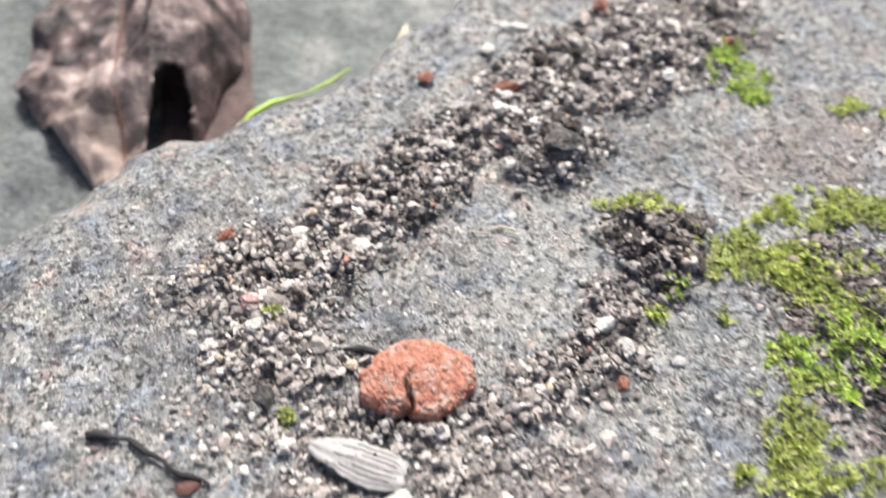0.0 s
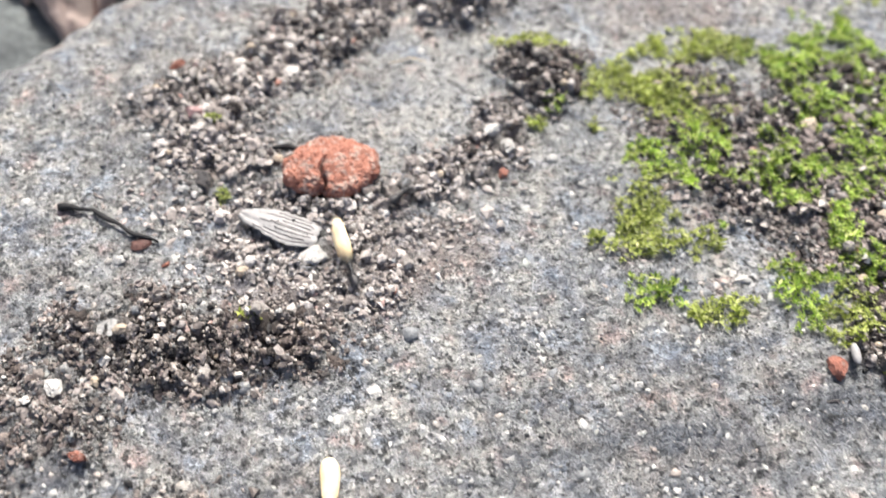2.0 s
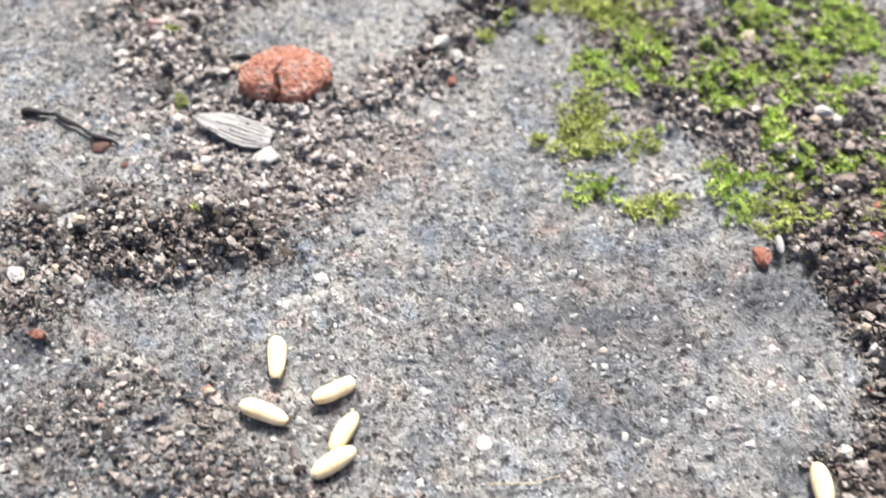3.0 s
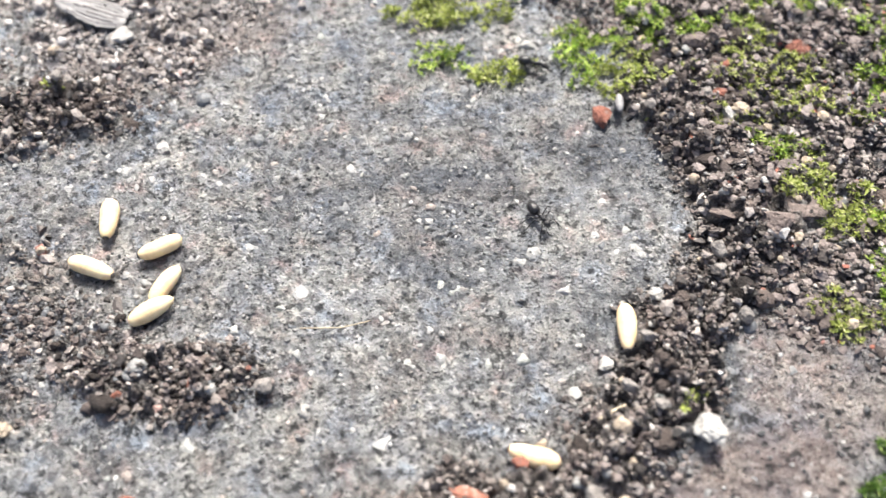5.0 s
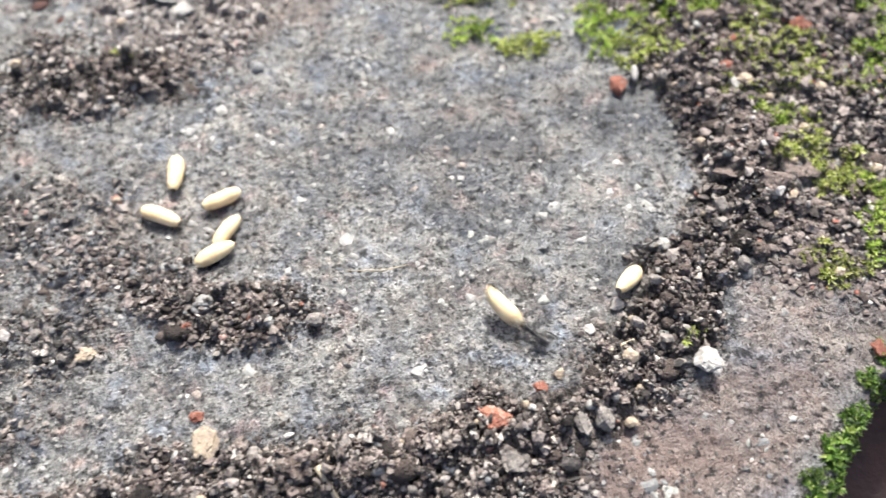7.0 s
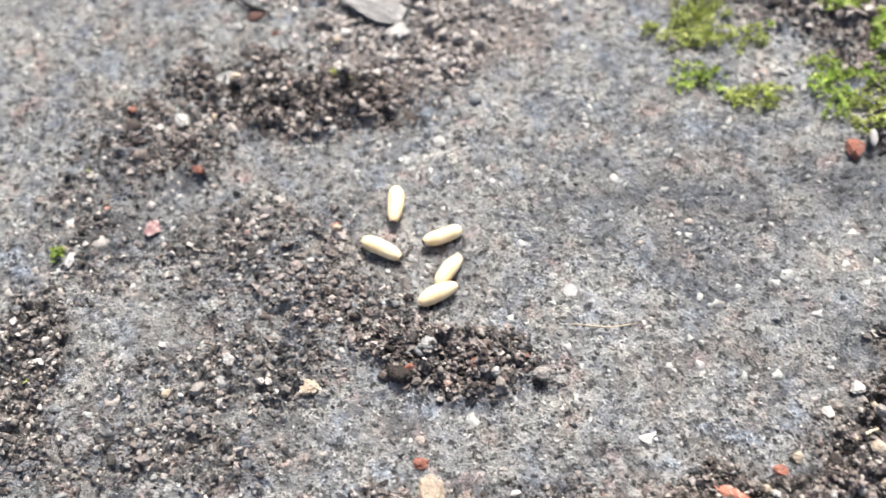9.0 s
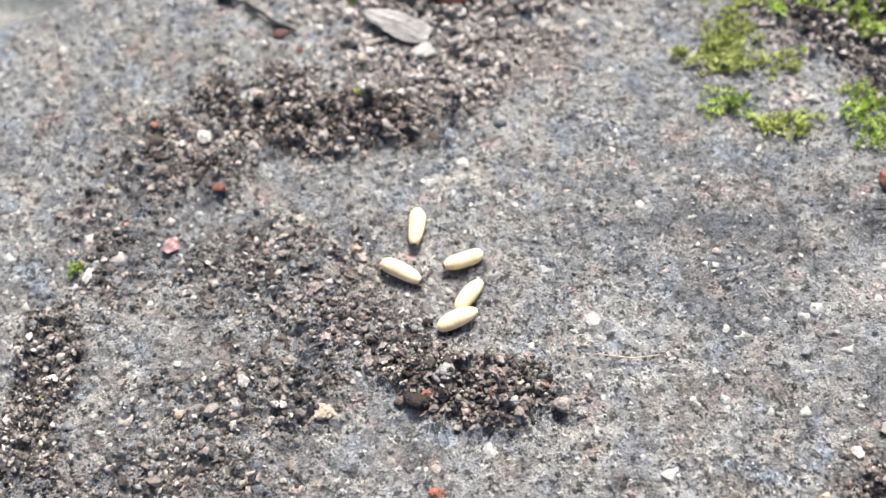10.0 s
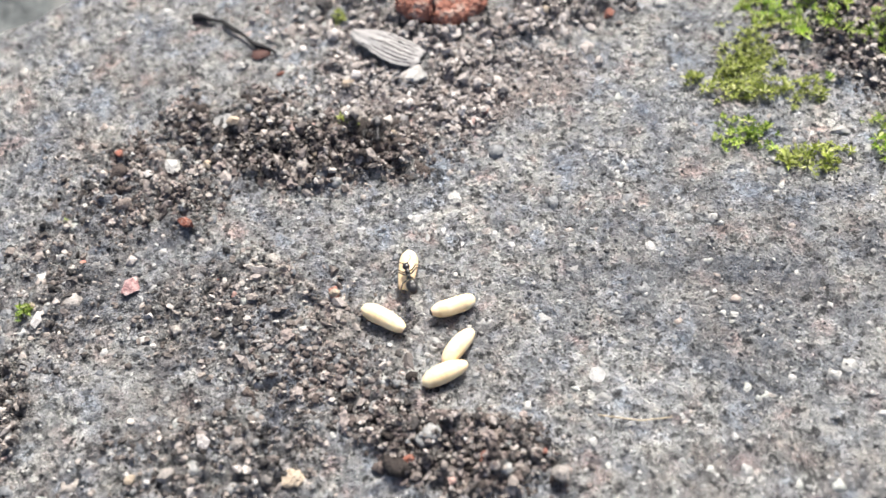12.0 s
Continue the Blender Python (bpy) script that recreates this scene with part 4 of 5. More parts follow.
        ob = new("moss_cushion", mesh("moss_cushion", v * MM, f, MAT_MOSS_D if fringe(k) else MAT_MOSS_G if green else MAT_MOSS_Y))
        tagged(ob, "deep green moss fringe along the slab's edge" if fringe(k) else "bright green leafy moss cushion on the slab" if green else "yellow-green leafy moss cushion on the slab", "moss", kind="stuff")


# ---- leaf, twig, husk, straws ----
def tube(points, radii, sides=8):
    points = [Vector(p) for p in points]
    v, f = [], []
    for i, p in enumerate(points):
        d = (points[min(i + 1, len(points) - 1)] - points[max(i - 1, 0)]).normalized()
        a = d.cross(Vector((0, 0, 1)) if abs(d.z) < 0.9 else Vector((1, 0, 0))).normalized()
        b = d.cross(a)
        for k in range(sides):
            t = 6.2832 * k / sides
            v.append(tuple(p + (a * math.cos(t) + b * math.sin(t)) * radii[i]))
    for i in range(len(points) - 1):
        for k in range(sides):
            q = (k + 1) % sides
            f.append((i * sides + k, i * sides + q, (i + 1) * sides + q, (i + 1) * sides + k))
    f.append(tuple(range(sides))[::-1])
    f.append(tuple((len(points) - 1) * sides + k for k in range(sides)))
    return np.array(v), f


def build_dead_leaf():
    """A curled leaf on the low ground: a tongue that points at the slab and a lobe that arches over a hollow."""
    ns, nv = 56, 72
    s, w = np.meshgrid(np.linspace(-1, 1, ns), np.linspace(0, 1, nv))
    wide = 4.5 + 12 * np.clip(w / 0.42, 0, 1) ** 0.8 - 6 * np.clip((w - 0.75) / 0.25, 0, 1) ** 2
    x = -22.7 - 1.5 * np.clip(w / 0.4, 0, 1) + 1.075 * s * wide * (1 + 0.05 * np.sin(9 * w + 2 * s)) + 0.6 * vnoise(w * 60, s * 3, 4, 66)
    y = 86.1 + 60 * w + 1.0 * np.sin(3 * s + 1) + 5.0 * s * s * (1 - w)
    lobe = np.clip((s - 0.0) / 0.35, 0, 1) * np.clip((w - 0.10) / 0.16, 0, 1)
    z = -16.7 + 3.2 * (1 - s * s) * np.clip(w * 3, 0, 1) + 9.0 * lobe * (1 - 0.95 * np.clip((s - 0.70) / 0.30, 0, 1) ** 2) - 2.0 * np.abs(s) ** 3
    z = z + 2.6 * vnoise(x, y, 8, 61) * np.clip(w * 4, 0.2, 1) + 1.7 * (np.abs(vnoise(x, y, 4.5, 62)) - 0.3) + 0.6 * vnoise(x, y, 1.5, 63) - 0.9 * np.exp(-((s + 0.1) / 0.06) ** 2) + 3.4 * np.exp(-((w - 0.30 - 0.10 * s) / 0.05) ** 2) * np.clip((0.25 - s) / 0.3, 0, 1)
    z = np.maximum(z, LOW + 0.6)
    v = np.stack([x.ravel(), y.ravel(), z.ravel()], 1)
    faces = []
    for j in range(nv - 1):
        for i in range(ns - 1):
            cs, cw = s[j, i], w[j, i]
            if cs > 0.20 and cw < 0.09 + 0.20 * math.sin(math.pi * min(1.0, (cs - 0.20) / 0.75) ** 0.8):
                continue
            a = j * ns + i
            faces.append((a, a + 1, a + ns + 1, a + ns))
    ob = new("dead_leaf", mesh("dead_leaf", v * MM, faces, MAT_LEAF))
    put_attr(ob.data, "pale", np.clip((0.30 - w) / 0.12, 0, 0.6) * np.clip((0.6 - s) / 0.3, 0, 1))
    thick = ob.modifiers.new("thickness", "SOLIDIFY")
    thick.thickness = 0.0004
    tagged(ob, "curled brown dead leaf with a dark hollow", "dead leaf")
    # added sheet over the low ground; its dark colour stands for the hollow's shade
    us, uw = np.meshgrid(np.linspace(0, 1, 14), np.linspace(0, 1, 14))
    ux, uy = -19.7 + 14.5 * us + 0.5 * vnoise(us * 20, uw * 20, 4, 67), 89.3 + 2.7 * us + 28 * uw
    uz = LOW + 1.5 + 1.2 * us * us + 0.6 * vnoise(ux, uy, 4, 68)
    i = (np.arange(13)[:, None] * 14 + np.arange(13)).ravel()
    part("curled_underside", mesh("curled_underside", np.stack([ux.ravel(), uy.ravel(), uz.ravel()], 1) * MM, np.stack([i, i + 1, i + 15, i + 14], 1), MAT_HOLLOW_SHADE), ob, "added dark brown leaf sheet that fills the hollow with shade")
    rib_pts = [(x[j, 25], y[j, 25], z[j, 25] + 0.15) for j in range(4, 66, 5)]
    tv, tf = tube(rib_pts, [0.16 + 0.015 * k for k in range(13)])
    part("midrib", mesh("midrib", tv * MM, tf, MAT_BARK), ob, "dark raised midrib")


def build_low_litter():
    """A second dark leaf and a stalk on the low ground beyond the mossy edge."""
    ns, nv = 30, 40
    s, w = np.meshgrid(np.linspace(-1, 1, ns), np.linspace(0, 1, nv))
    x = 95 + 74 * (w - 0.5) * 0.7 + s * 24 * np.sin(np.pi * np.clip(w, 0.03, 0.97)) ** 0.6
    y = -46 + 80 * (w - 0.5) - s * 14 * np.sin(np.pi * w)
    z = LOW + 1.2 + 1.8 * s * s + 0.7 * vnoise(x, y, 8, 71) + 0.6
    i = (np.arange(nv - 1)[:, None] * ns + np.arange(ns - 1)).ravel()
    ob = new("dead_leaf", mesh("dead_leaf", np.stack([x.ravel(), y.ravel(), z.ravel()], 1) * MM, np.stack([i, i + 1, i + ns + 1, i + ns], 1), MAT_MAROON))
    ob.modifiers.new("thickness", "SOLIDIFY").thickness = 0.0004
    tagged(ob, "dark red-brown dead leaf on the low ground", "dead leaf")
    tv, tf = tube([(87, -45, LOW + 3.8), (90, -38.5, LOW + 4.6), (91.6, -31, LOW + 4.8)], [0.5, 0.6, 0.45])
    tagged(new("stalk", mesh("stalk", tv * MM, tf, MAT_STRAW)), "pale dry stalk lying on a dark leaf", "stalk")


def build_twig():
    pts, rad = [], []
    for k in range(15):
        u = k / 14
        x, y = -20.8 + 11.6 * u, 40.9 - 5.4 * u + 0.9 * math.sin(u * 5.5) + 0.18 * math.sin(u * 23)
        pts.append((x, y, top(x, y) + 0.42 + 0.3 * math.sin(u * 3.1)))
        rad.append(0.30 + 0.09 * math.sin(u * 17) + (0.16 if k < 2 else 0) - 0.10 * (u > 0.8))
    tv, tf = tube(pts, rad)
    twig = new("twig", mesh("twig", tv * MM, tf, MAT_TWIG))
    tagged(twig, "thin crooked black twig on pale concrete", "twig")
    tv, tf = tube([(4.6, 47.5, top(4.6, 47.5) + 0.5), (6.6, 47.0, top(6.6, 47) + 0.8), (8.8, 46.2, top(8.8, 46.2) + 0.6)], [0.22, 0.42, 0.3])
    tagged(new("twig", mesh("twig", tv * MM, tf, MAT_TWIG)), "short black twig behind the brick fragment", "twig")
    bark = stone("bark_flake", -11.08, 34.88, (2.8, 2.0, 0.8), MAT_BARK, 91, "red-brown bark flake beside the black twig", "bark flake", 20)
    return bark


def build_husk():
    """A papery white scale with dark veins, lying in front of the brick."""
    ns, nv = 18, 40
    s, w = np.meshgrid(np.linspace(-1, 1, ns), np.linspace(0, 1, nv))
    wide = 1.9 * np.sin(np.pi * np.clip(0.05 + 0.83 * w, 0, 1)) ** 0.6 * (0.75 + 0.40 * w)
    wide = wide * (1 + 0.10 * vnoise(w * 40, np.sign(s) * 3, 4.0, 81) + 0.06 * vnoise(w * 40, np.sign(s) * 3, 1.0, 82))
    lx, ly = 10.0 * w + 0.5 * vnoise(s * 6, w * 0 + 2, 1.5, 84) * np.clip((w - 0.8) / 0.2, 0, 1), 1.15 * s * wide
    c, sn = math.cos(radians(-27)), math.sin(radians(-27))
    x, y = 0.4 + c * lx - sn * ly, 37.0 + sn * lx + c * ly
    z = 1.45 - 0.25 * s * s - 0.45 * w + 0.07 * np.sin(w * 5) + 0.05 * np.sin(s * 7 + w * 5) + 0.05 * vnoise(x, y, 1.5, 83)
    i = (np.arange(nv - 1)[:, None] * ns + np.arange(ns - 1)).ravel()
    ob = new("husk", mesh("husk", np.stack([x.ravel(), y.ravel(), z.ravel()], 1) * MM, np.stack([i, i + 1, i + ns + 1, i + ns], 1), MAT_HUSK))
    ob.modifiers.new("thickness", "SOLIDIFY").thickness = 0.00012
    tagged(ob, "papery white husk with thin dark veins", "husk")
    for k, col in enumerate((2, 4, 6, 8, 9, 11, 13, 15)):
        rows = range(8 + (5 * k) % 13, 38 - (k * 3) % 6, 2)
        tv, tf = tube([(x[j, col], y[j, col], z[j, col] + 0.13) for j in rows], [0.07] * len(rows), 5)
        part("vein", mesh("vein", tv * MM, tf, MAT_VEIN), ob, "thin dark vein")


def build_straws():
    tv, tf = tube([(-7.6, 90.2, -8.8), (-4.8, 92.6, -8.0), (-2.1, 94.7, -8.0), (3.2, 96.7, -8.4), (7.1, 99.3, -8.6), (9.9, 102.1, -9)], [0.3, 0.6, 0.45, 0.14, 0.32, 0.1], 6)
    tagged(new("grass_blade", mesh("grass_blade", tv * MM, tf, MAT_GRASS)), "bright green grass blade lying along the slab's edge", "grass blade")
    tv, tf = tube([(16, 110, LOW + 1.4), (19, 116, LOW + 2.4), (21, 122, LOW + 2)], [0.7, 0.9, 0.4], 6)
    tagged(new("grass_blade", mesh("grass_blade", tv * MM, tf, MAT_STRAW)), "pale dry grass blade on the low ground", "grass blade")
    for pts, r in (([(22.96, -36.14), (23.72, -37.53), (24.66, -39.52)], 0.38), ([(21.04, 61.18), (24.07, 61.79), (26.07, 60.73)], 0.12), ([(27.39, -13.71), (31.43, -14.24), (34.41, -13.78)], 0.09), ([(54.06, -28.24), (55.57, -27.46), (57.07, -26.87)], 0.16)):
        tv, tf = tube([(a, b, top(a, b) + 0.7) for a, b in pts], [r, r, r * 0.7], 6)
        tagged(new("straw", mesh("straw", tv * MM, tf, MAT_STRAW)), "thin pale straw fibre lying on the slab", "straw")
    bark = new("bark_flake", stone_mesh("bark_flake", (6.4, 4.4, 0.9), MAT_BROWN, 95))
    set_on(bark, 80.33, -8.553, -25, 0.1)
    tagged(bark, "flat brown bark flake on crumbly soil", "bark flake")


# ---- cocoons ----
def cocoon_mesh(length, width, seed):
    n, m = 28, 20
    v = []
    for i in range(n + 1):
        u = i / n
        x = (u - 0.5) * length
        k = (1 - abs(2 * u - 1) ** 2.7) ** 0.5 if 0 < u < 1 else 0.0
        r = width / 2 * k * (1.04 - 0.20 * u + 0.04 * math.sin(u * 7 + seed))
        for j in range(m):
            a = 6.2832 * j / m
            v.append((x, r * math.cos(a) + 0.10 * math.sin(u * 3.1), r * 0.96 * math.sin(a)))
    f = [(i * m + j, (i + 1) * m + j, (i + 1) * m + (j + 1) % m, i * m + (j + 1) % m) for i in range(n) for j in range(m)]
    return np.array(v), f


def build_cocoon(length, width, seed, label, tip=True):
    """Lies along its own x axis, centred; the dark end is at +x."""
    v, f = cocoon_mesh(length, width, seed)
    ob = tagged(new("cocoon", mesh("cocoon", v * MM, f, MAT_COCOON)), label, "ant cocoon", "cocoons on the slab")
    if tip:
        t = ICO2[0] * np.array((0.16, 0.36, 0.34)) * (width / 2)
        t[:, 0] += length / 2 - 0.10
        part("dark_tip", mesh("dark_tip", (t + np.array((0, 0.02, -0.05))) * MM, ICO2[1], MAT_BLACK), ob, "black spot at the end")
    return ob


def lie(x, y, turn, lift=0.92, pitch=0.0):
    return pose(x * MM, y * MM, (top(x, y) + lift) * MM, 0, pitch, turn)


def build_cocoons():
    same = "smooth cream-coloured ant cocoon lying on grey concrete"
    made = {}
    for key, x, y, turn, length, width in (("top", 7.905, 2.825, -95, 5.1, 2.1), ("left", 6.35, -3.15, -30, 5.4, 2.05), ("right", 13.45, -1.7, 199, 4.9, 2.0), ("upper", 14.1, -6.4, 53, 4.8, 1.95), ("lower", 12.8, -9.5, 26, 5.0, 2.05),
                                           ("seam", 59.12, -19.11, -101, 5.2, 2.0), ("corner", 47.58, -30.39, 154, 5.0, 2.1), ("portered", 18.05, -8.758, 0, 5.0, 2.0)):
        label = {"portered": "cream ant cocoon held by a black ant", "seam": "cream ant cocoon lying beside the soil seam", "corner": "cream ant cocoon lying on grit beside a brick chip",
                 "upper": "cream ant cocoon leaning against another cocoon"}.get(key, same)
        made[key] = build_cocoon(length, width, len(made), label, key not in ("upper", "lower"))
        made[key].matrix_world = lie(x, y, turn)
    return made


# ---- ants ----
def ball(cx, cz, rx, ry, rz, level=ICO2):
    return level[0] * np.array((rx, ry, rz)) + np.array((cx, 0, cz)), level[1]


def joined(*pieces):
    v, f, at = [], [], 0
    for pv, pf in pieces:
        v.append(pv)
        f += [tuple(int(q) + at for q in face) for face in pf]
        at += len(pv)
    return np.concatenate(v), f


def build_ant(label):
    """Faces +x, feet on z = 0, about 4.6 mm long."""
    ant = new("ant")
    tagged(ant, label, "ant", "ants")

    def add(name, vf, at=None, parent=ant, lab=""):
        ob = part(name, mesh(name, np.asarray(vf[0]) * MM, vf[1], MAT_ANT), parent, lab)
        if at:
            ob.location = Vector(at) * MM
        return ob

    add("gaster", joined(ball(-1.55, 1.0, 0.82, 0.60, 0.56, ICO3), ball(-1.25, 1.02, 0.58, 0.615, 0.575, ICO3)), lab="glossy black abdomen")
    add("petiole", ball(-0.62, 1.02, 0.12, 0.17, 0.26))
    add("thorax", joined(ball(-0.25, 1.08, 0.40, 0.24, 0.26), ball(0.28, 1.20, 0.42, 0.28, 0.28)))
    head = add("head", joined(ball(0.98, 1.15, 0.42, 0.40, 0.30), ball(1.15, 1.08, 0.28, 0.30, 0.22)))
    for side in (-1, 1):
        add("mandible", tube([(1.32, side * 0.17, 1.02), (1.52, side * 0.20, 0.95), (1.66, side * 0.06, 0.92)], [0.07, 0.06, 0.02], 6), parent=head)
        add("antenna", tube([(1.22, side * 0.18, 1.28), (1.5, side * 0.62, 1.62), (1.78, side * 0.72, 1.45), (2.25, side * 0.66, 1.05)], [0.045, 0.04, 0.05, 0.055], 6), parent=head)
    legs = []
    for k, (hx, reach, fx) in enumerate(((0.42, 1.15, 0.95), (0.12, 1.35, 0.05), (-0.2, 1.45, -1.15))):
        for side in (-1, 1):
            leg = add("leg", tube([(0, 0, 0), (0.25 * fx, side * 0.30, -0.05), (0.55 * fx, side * 0.62 * reach, 0.50), (0.85 * fx, side * 1.05 * reach, -0.35), (1.15 * fx, side * 1.35 * reach, -0.93)],
                                  [0.10, 0.09, 0.075, 0.06, 0.035], 6), (hx, side * 0.16, 0.95))
            legs.append((leg, side, k))
    return ant, legs


def heading_rows(spec):
    """Rows of seconds, x, y and heading; a heading of None follows the way."""
    rows = []
    for i, (t, x, y, h, *low) in enumerate(spec):
        if h is None:
            a, b = spec[max(i - 1, 0)], spec[min(i + 1, len(spec) - 1)]
            h = math.degrees(math.atan2(b[2] - a[2], b[1] - a[1]))
        if rows:
            while h - rows[-1][3] > 180:
                h -= 360
            while h - rows[-1][3] < -180:
                h += 360
        rows.append((t, x, y, h, low[0] if low else top(x, y)))
    return rows


def ant_poses(spec):
    return [(t, pose(x * MM, y * MM, z * MM, 0, 0, h)) for t, x, y, h, z in heading_rows(spec)]


CARRY = pose(4.05 * MM, 0, 1.75 * MM, 0, -22, 0)


def step_legs(legs, rows):
    for leg, side, k in legs:
        out, phase = [], (k + (side > 0)) % 2
        for i, (t, m) in enumerate(rows):
            gone = (m.translation - rows[max(i - 1, 0)][1].translation).length
            swing = (16 if (i + phase) % 2 else -16) if gone > 0.8 * MM else 4 * (phase - 0.5)
            out.append((t, Matrix.Translation(leg.location) @ pose(0, 0, 0, 0, 0, swing)))
        walk(leg, out)


build_ground()
build_slab()
build_grit()
build_brick()
build_stones()
build_pebbles()
build_moss()
build_dead_leaf()
build_low_litter()
build_twig()
build_husk()
build_straws()
COCOONS = build_cocoons()
ANT_A = build_ant("glossy black ant that carries off a cocoon over the slab's edge")
ANT_B = build_ant("glossy black ant dragging cocoons from the grey concrete")
ANT_C = build_ant("glossy black ant lifting a cocoon beside the soil seam")


def motions():
    low = LOW + 0.3
    a = ant_poses([(0, 17.43, -8.564, 100), (1.5, 17.43, -8.564, 100), (1.7, 16.09, 3.463, None), (1.8, 15.01, 12.56, None), (1.9, 13.74, 20.71, None), (2.0, 12.5, 26.86, None), (2.1, 11.97, 31.49, None), (2.2, 10.85, 33.55, None),
                   (2.3, 8.6, 34.9, None), (2.4, 5.2, 36.4, None), (2.5, 2.9, 41.6, 112), (2.6, 1.4, 49.0, 103), (2.7, -2.727, 58.12, None), (2.8, -6.338, 65.55, None), (2.9, -10.47, 73.04, None), (3.0, -14.63, 80.58, 115, -5.0), (3.1, -18.79, 87.1, 110, low), (3.2, -19.85, 90.35, 95, low),
                   (9.8, -21.48, 87.75, 95, low), (10.0, -22.55, 88.77, 20, low), (10.2, -22.55, 84.77, -50, low), (10.5, -17.23, 72.67, None, -2.0), (10.8, -9.847, 62.53, None), (11.2, 0.5735, 47.33, None), (11.5, 3.806, 37.21, None), (11.7, 4.05, 28.64, -92), (11.9, 4.506, 22.5, -85), (12.0, 4.59, 20.46, -85)])
    b = ant_poses([(0, 6.0, 56.0, -95), (0.2, 5.5, 54.0, -95), (0.5, 5.4, 50.5, -98), (1.0, 4.4, 47.6, -105), (1.2, 3.6, 45.0, -95), (1.4, 4.4, 41.0, -65), (1.6, 7.5, 37.4, -45), (1.8, 9.9, 35.8, -20), (1.9, 14.65, 34.7, 5), (2.0, 19.84, 37.29, 35), (2.1, 22.53, 39.77, None), (2.2, 24.33, 41.33, None), (2.3, 28.03, 44.23, None),
                   (2.4, 31.04, 49.21, None), (2.5, 32.05, 50.98, None), (2.6, 33.27, 54.84, None), (2.7, 34.63, 63.22, None), (2.8, 36.24, 73.76, 70), (2.9, 38.32, 79.04, 10), (3.0, 40.32, 77.97, -50), (3.1, 41.26, 72.67, -100), (3.3, 40.03, 50.66, None), (3.4, 38.28, 40.81, None), (3.5, 34.57, 34.01, None),
                   (3.6, 32.98, 24.17, -80), (3.7, 37.03, 19.81, -50), (4.3, 44.77, 5.734, None), (4.9, 53.41, -4.376, None), (5.3, 54.1, -11.83, -92), (5.5, 51.72, -25.25, 235), (5.8, 51.29, -27.43, 222), (6.0, 50.51, -27.03, 218), (6.2, 50.91, -26.83, 208),
                   (6.3, 51.71, -26.24, 204), (6.5, 51.31, -26.14, 204), (6.7, 50.12, -26.33, 205), (6.8, 49.52, -26.63, 200), (6.9, 49.53, -25.83, 170), (7.0, 46.58, -24.42, 130), (7.1, 40.11, -14.98, 118), (7.2, 36.91, -5.276, 106), (7.3, 34.8, 5.194, 103),
                   (7.4, 32.71, 16.83, 104), (7.5, 29.7, 26.06, 105), (7.6, 27.36, 36, None), (7.8, 24.44, 50.96, None), (8.1, 22.5, 64.94, 95), (8.5, 22.5, 64.94, 95), (8.7, 22.98, 66.89, 20), (8.9, 22.98, 63.89, -60), (9.4, 16.94, 52.01, None), (9.8, 13.49, 38.05, None),
                   (10.0, 12.59, 20.62, -95), (10.2, 11.55, 23.47, -95), (10.4, 11.11, 24.29, -90), (10.5, 11.4, 22.25, -75), (10.6, 14.33, 18.17, -60), (10.7, 15.07, 12.67, -95), (10.8, 13.07, 6.951, -118), (10.9, 11.78, 3.671, -135), (11.0, 11.99, 3.467, 188),
                   (11.1, 11.64, 4.489, 195), (11.2, 10.9, 5.4, 182), (11.4, 10.5, 5.6, 200), (11.6, 9.6, 5.0, 232, top(9.6, 5) + 0.8), (11.7, 9.7, 4.2, 205, top(9.6, 4) + 1.0), (11.8, 9.7, 3.2, 170, top(9.6, 3) + 1.2), (11.9, 9.3, 2.0, 132, top(9, 2) + 1.4), (12.0, 8.9, 1.1, 107, top(9, 1) + 1.5)])
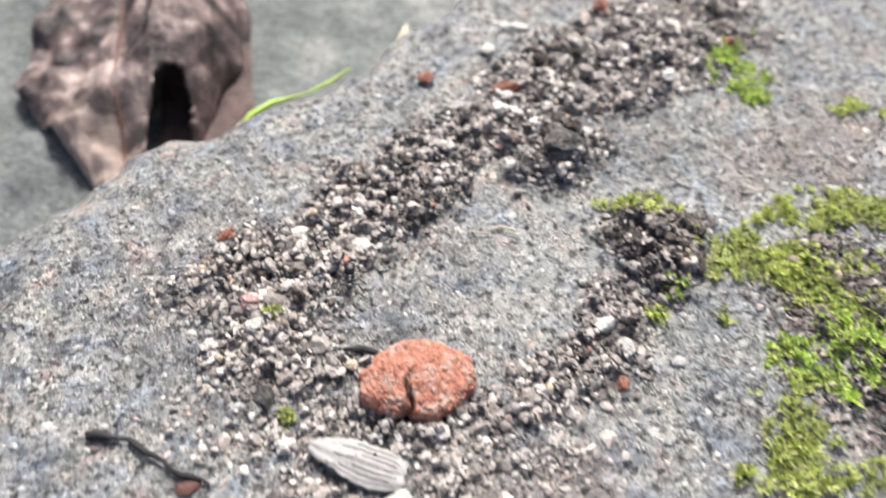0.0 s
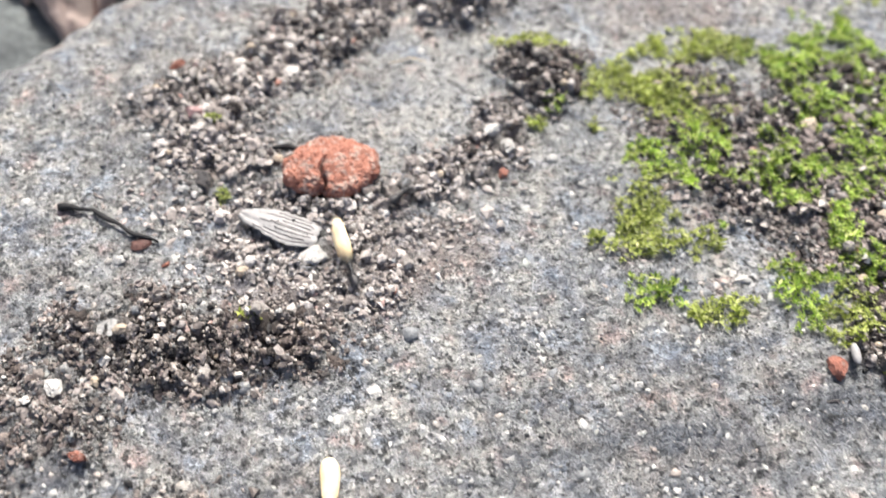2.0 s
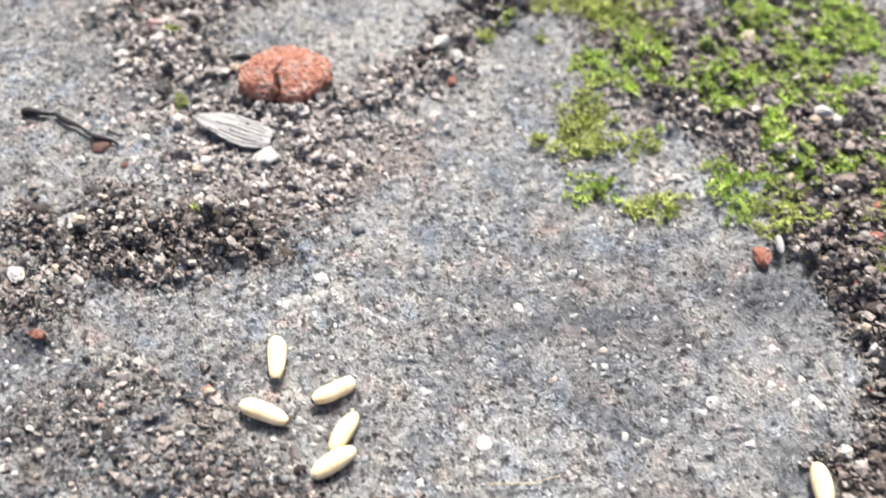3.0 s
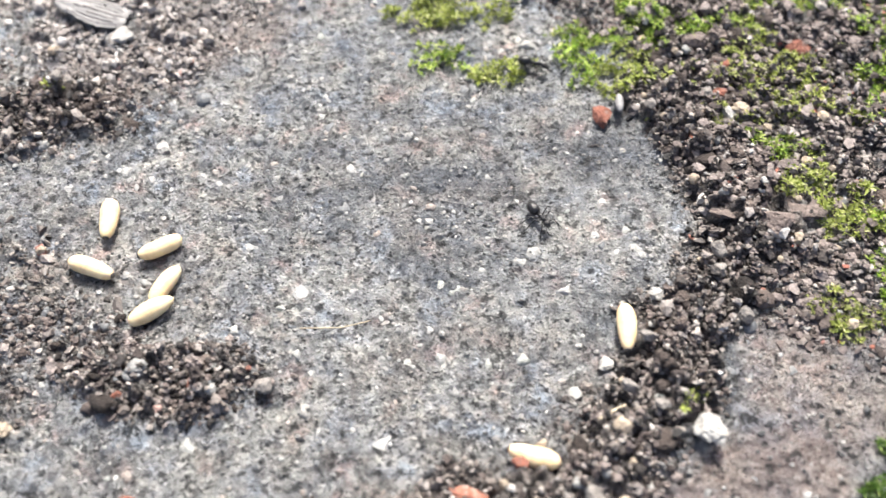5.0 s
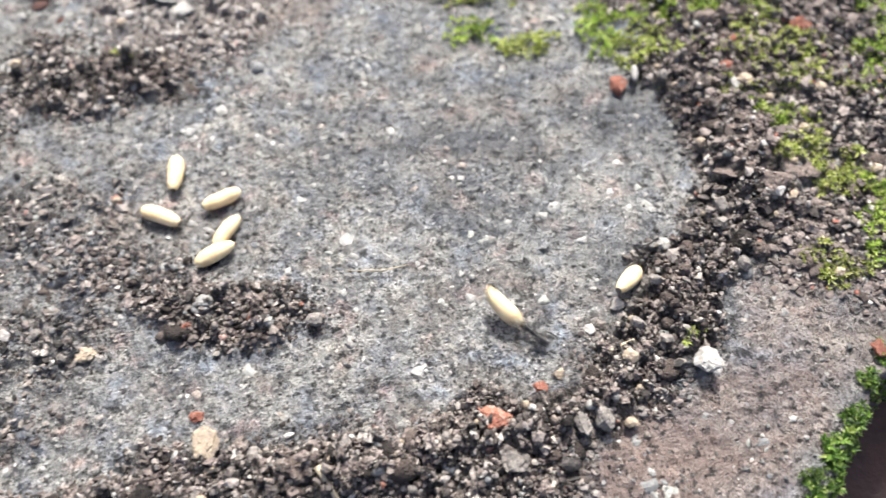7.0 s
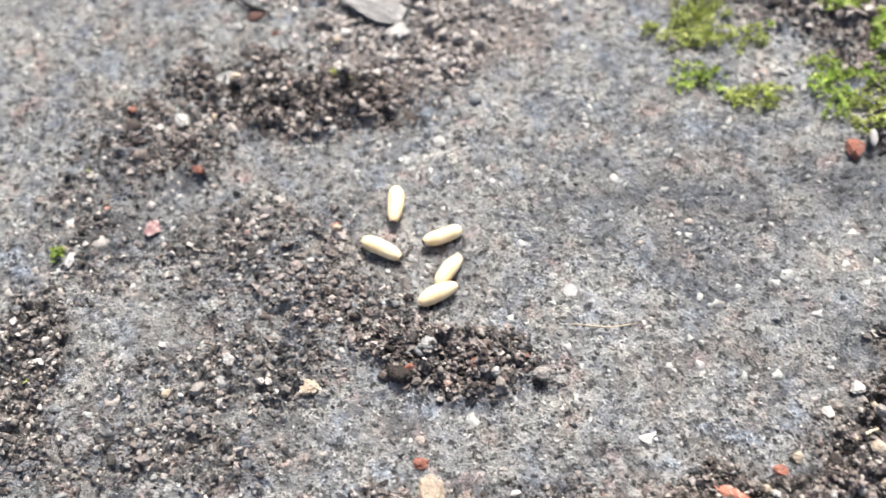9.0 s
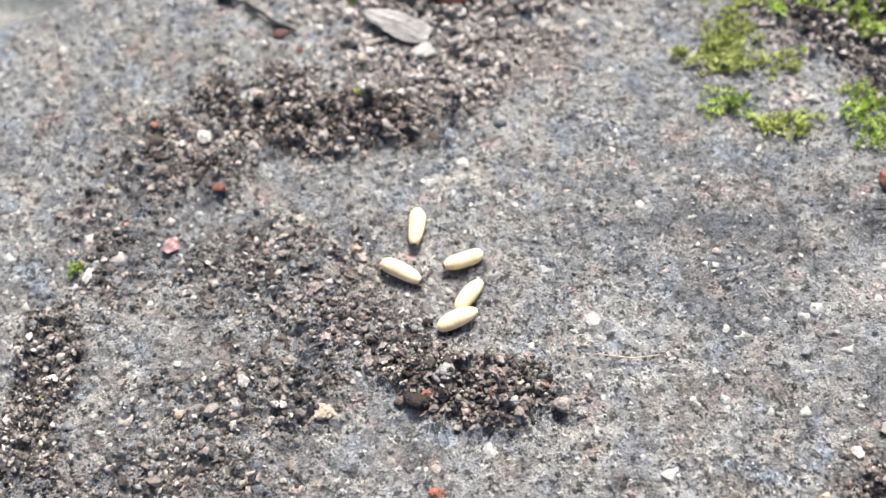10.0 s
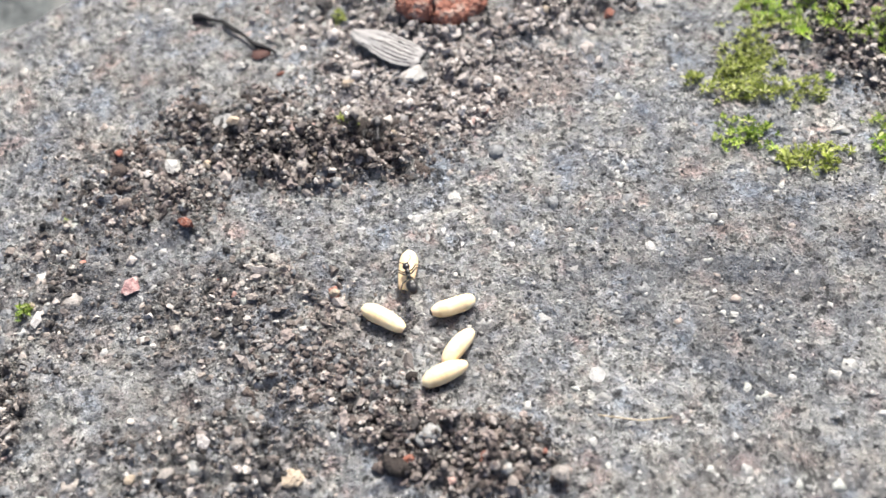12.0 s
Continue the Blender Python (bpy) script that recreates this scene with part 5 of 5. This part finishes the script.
    c = ant_poses([(0, -20.96, 108.5, -70, low), (2.3, -20.96, 108.5, -70, low), (2.5, -15.71, 89.22, -70, low), (2.6, -12.56, 78.41, -65, -3.0), (2.8, -4.287, 63.42, None), (2.9, -0.6767, 54.95, None), (3.0, 2.408, 47.59, None), (3.1, 4.97, 41.85, None), (3.2, 10.6, 37.4, -30, top(10.6, 37.4) + 0.9), (3.3, 13.03, 36.76, None),
                   (3.5, 17.74, 36.15, None), (3.7, 21.74, 34.5, None), (4.2, 35.95, 28.99, None), (4.8, 52.73, 20.43, None), (5.2, 61.08, 14.03, None), (5.4, 63.15, 11.56, None), (5.5, 65.86, 5.401, None), (5.6, 67.41, 0.9212, -85), (5.7, 66.55, -3.766, -100), (5.8, 66.33, -5.262, -112),
                   (5.9, 63.37, -11.04, None), (6.0, 60.3, -15.8, -106), (6.2, 59.6, -17.4, -102, top(59, -18) + 1.5), (6.3, 59.6, -17.6, -101, top(59, -18) + 1.6), (6.5, 59.6, -17.4, -105, top(59, -18) + 1.6), (6.8, 59.9, -17.2, -114, top(59, -18) + 1.5), (6.9, 60.5, -16.3, -120, top(60, -16) + 0.6), (7.0, 61, -16.92, -135), (7.1, 60.89, -17.12, -165),
                   (7.2, 60.11, -16.12, 162), (7.3, 57.22, -8.948, 98), (7.4, 56.59, -3.876, 62), (7.5, 61.87, 4.988, 68), (7.6, 63.72, 9.275, 92), (7.7, 62.99, 15.14, 92), (7.9, 64.71, 27.48, None), (8.3, 68.76, 46.49, 80), (12, 68.76, 46.49, 80)])
    for (ant, legs), rows in ((ANT_A, a), (ANT_B, b + []), (ANT_C, c)):
        rows = rows if rows[-1][0] >= 12 else rows + [(12.0, rows[-1][1])]
        walk(ant, rows)
        step_legs(legs, rows)

    def rest(key):
        return COCOONS[key].matrix_world.copy()

    held = [(t, m @ CARRY) for t, m in a if t <= 3.2]
    walk(COCOONS["portered"], held + [(12.0, held[-1][1])])
    down = rest("seam")
    walk(COCOONS["seam"], [(0, down), (6.0, down), (6.3, lie(59.7, -19.2, -102, 0.95)), (6.5, lie(59.3, -19.0, -101, 0.95)), (6.8, lie(58.9, -18.8, -100, 0.95))]
         + [(t, m @ CARRY) for t, m in c if 6.9 < t <= 8.3] + [(12.0, c[-1][1] @ CARRY)])
    down = rest("corner")
    laid = lie(22.11, 69.44, 95, 0.95)
    walk(COCOONS["corner"], [(0, down), (6.0, down), (6.2, lie(48.6, -28.9, 158, 1.0)), (6.5, lie(47.3, -27.7, 166, 1.1)), (6.8, lie(47.7, -27.6, 190, 1.2))]
         + [(t, m @ CARRY) for t, m in b if 6.95 < t <= 8.1] + [(8.4, laid), (12.0, laid)])
    down = rest("top")
    walk(COCOONS["top"], [(0, down), (11.0, down), (11.2, lie(7.9, 3.3, -96, 0.95)), (11.6, lie(7.9, 2.9, -95, 0.95)), (11.8, lie(8.2, 2.7, -96, 1.0)), (12.0, lie(8.5, 2.5, -96, 1.0))])


motions()
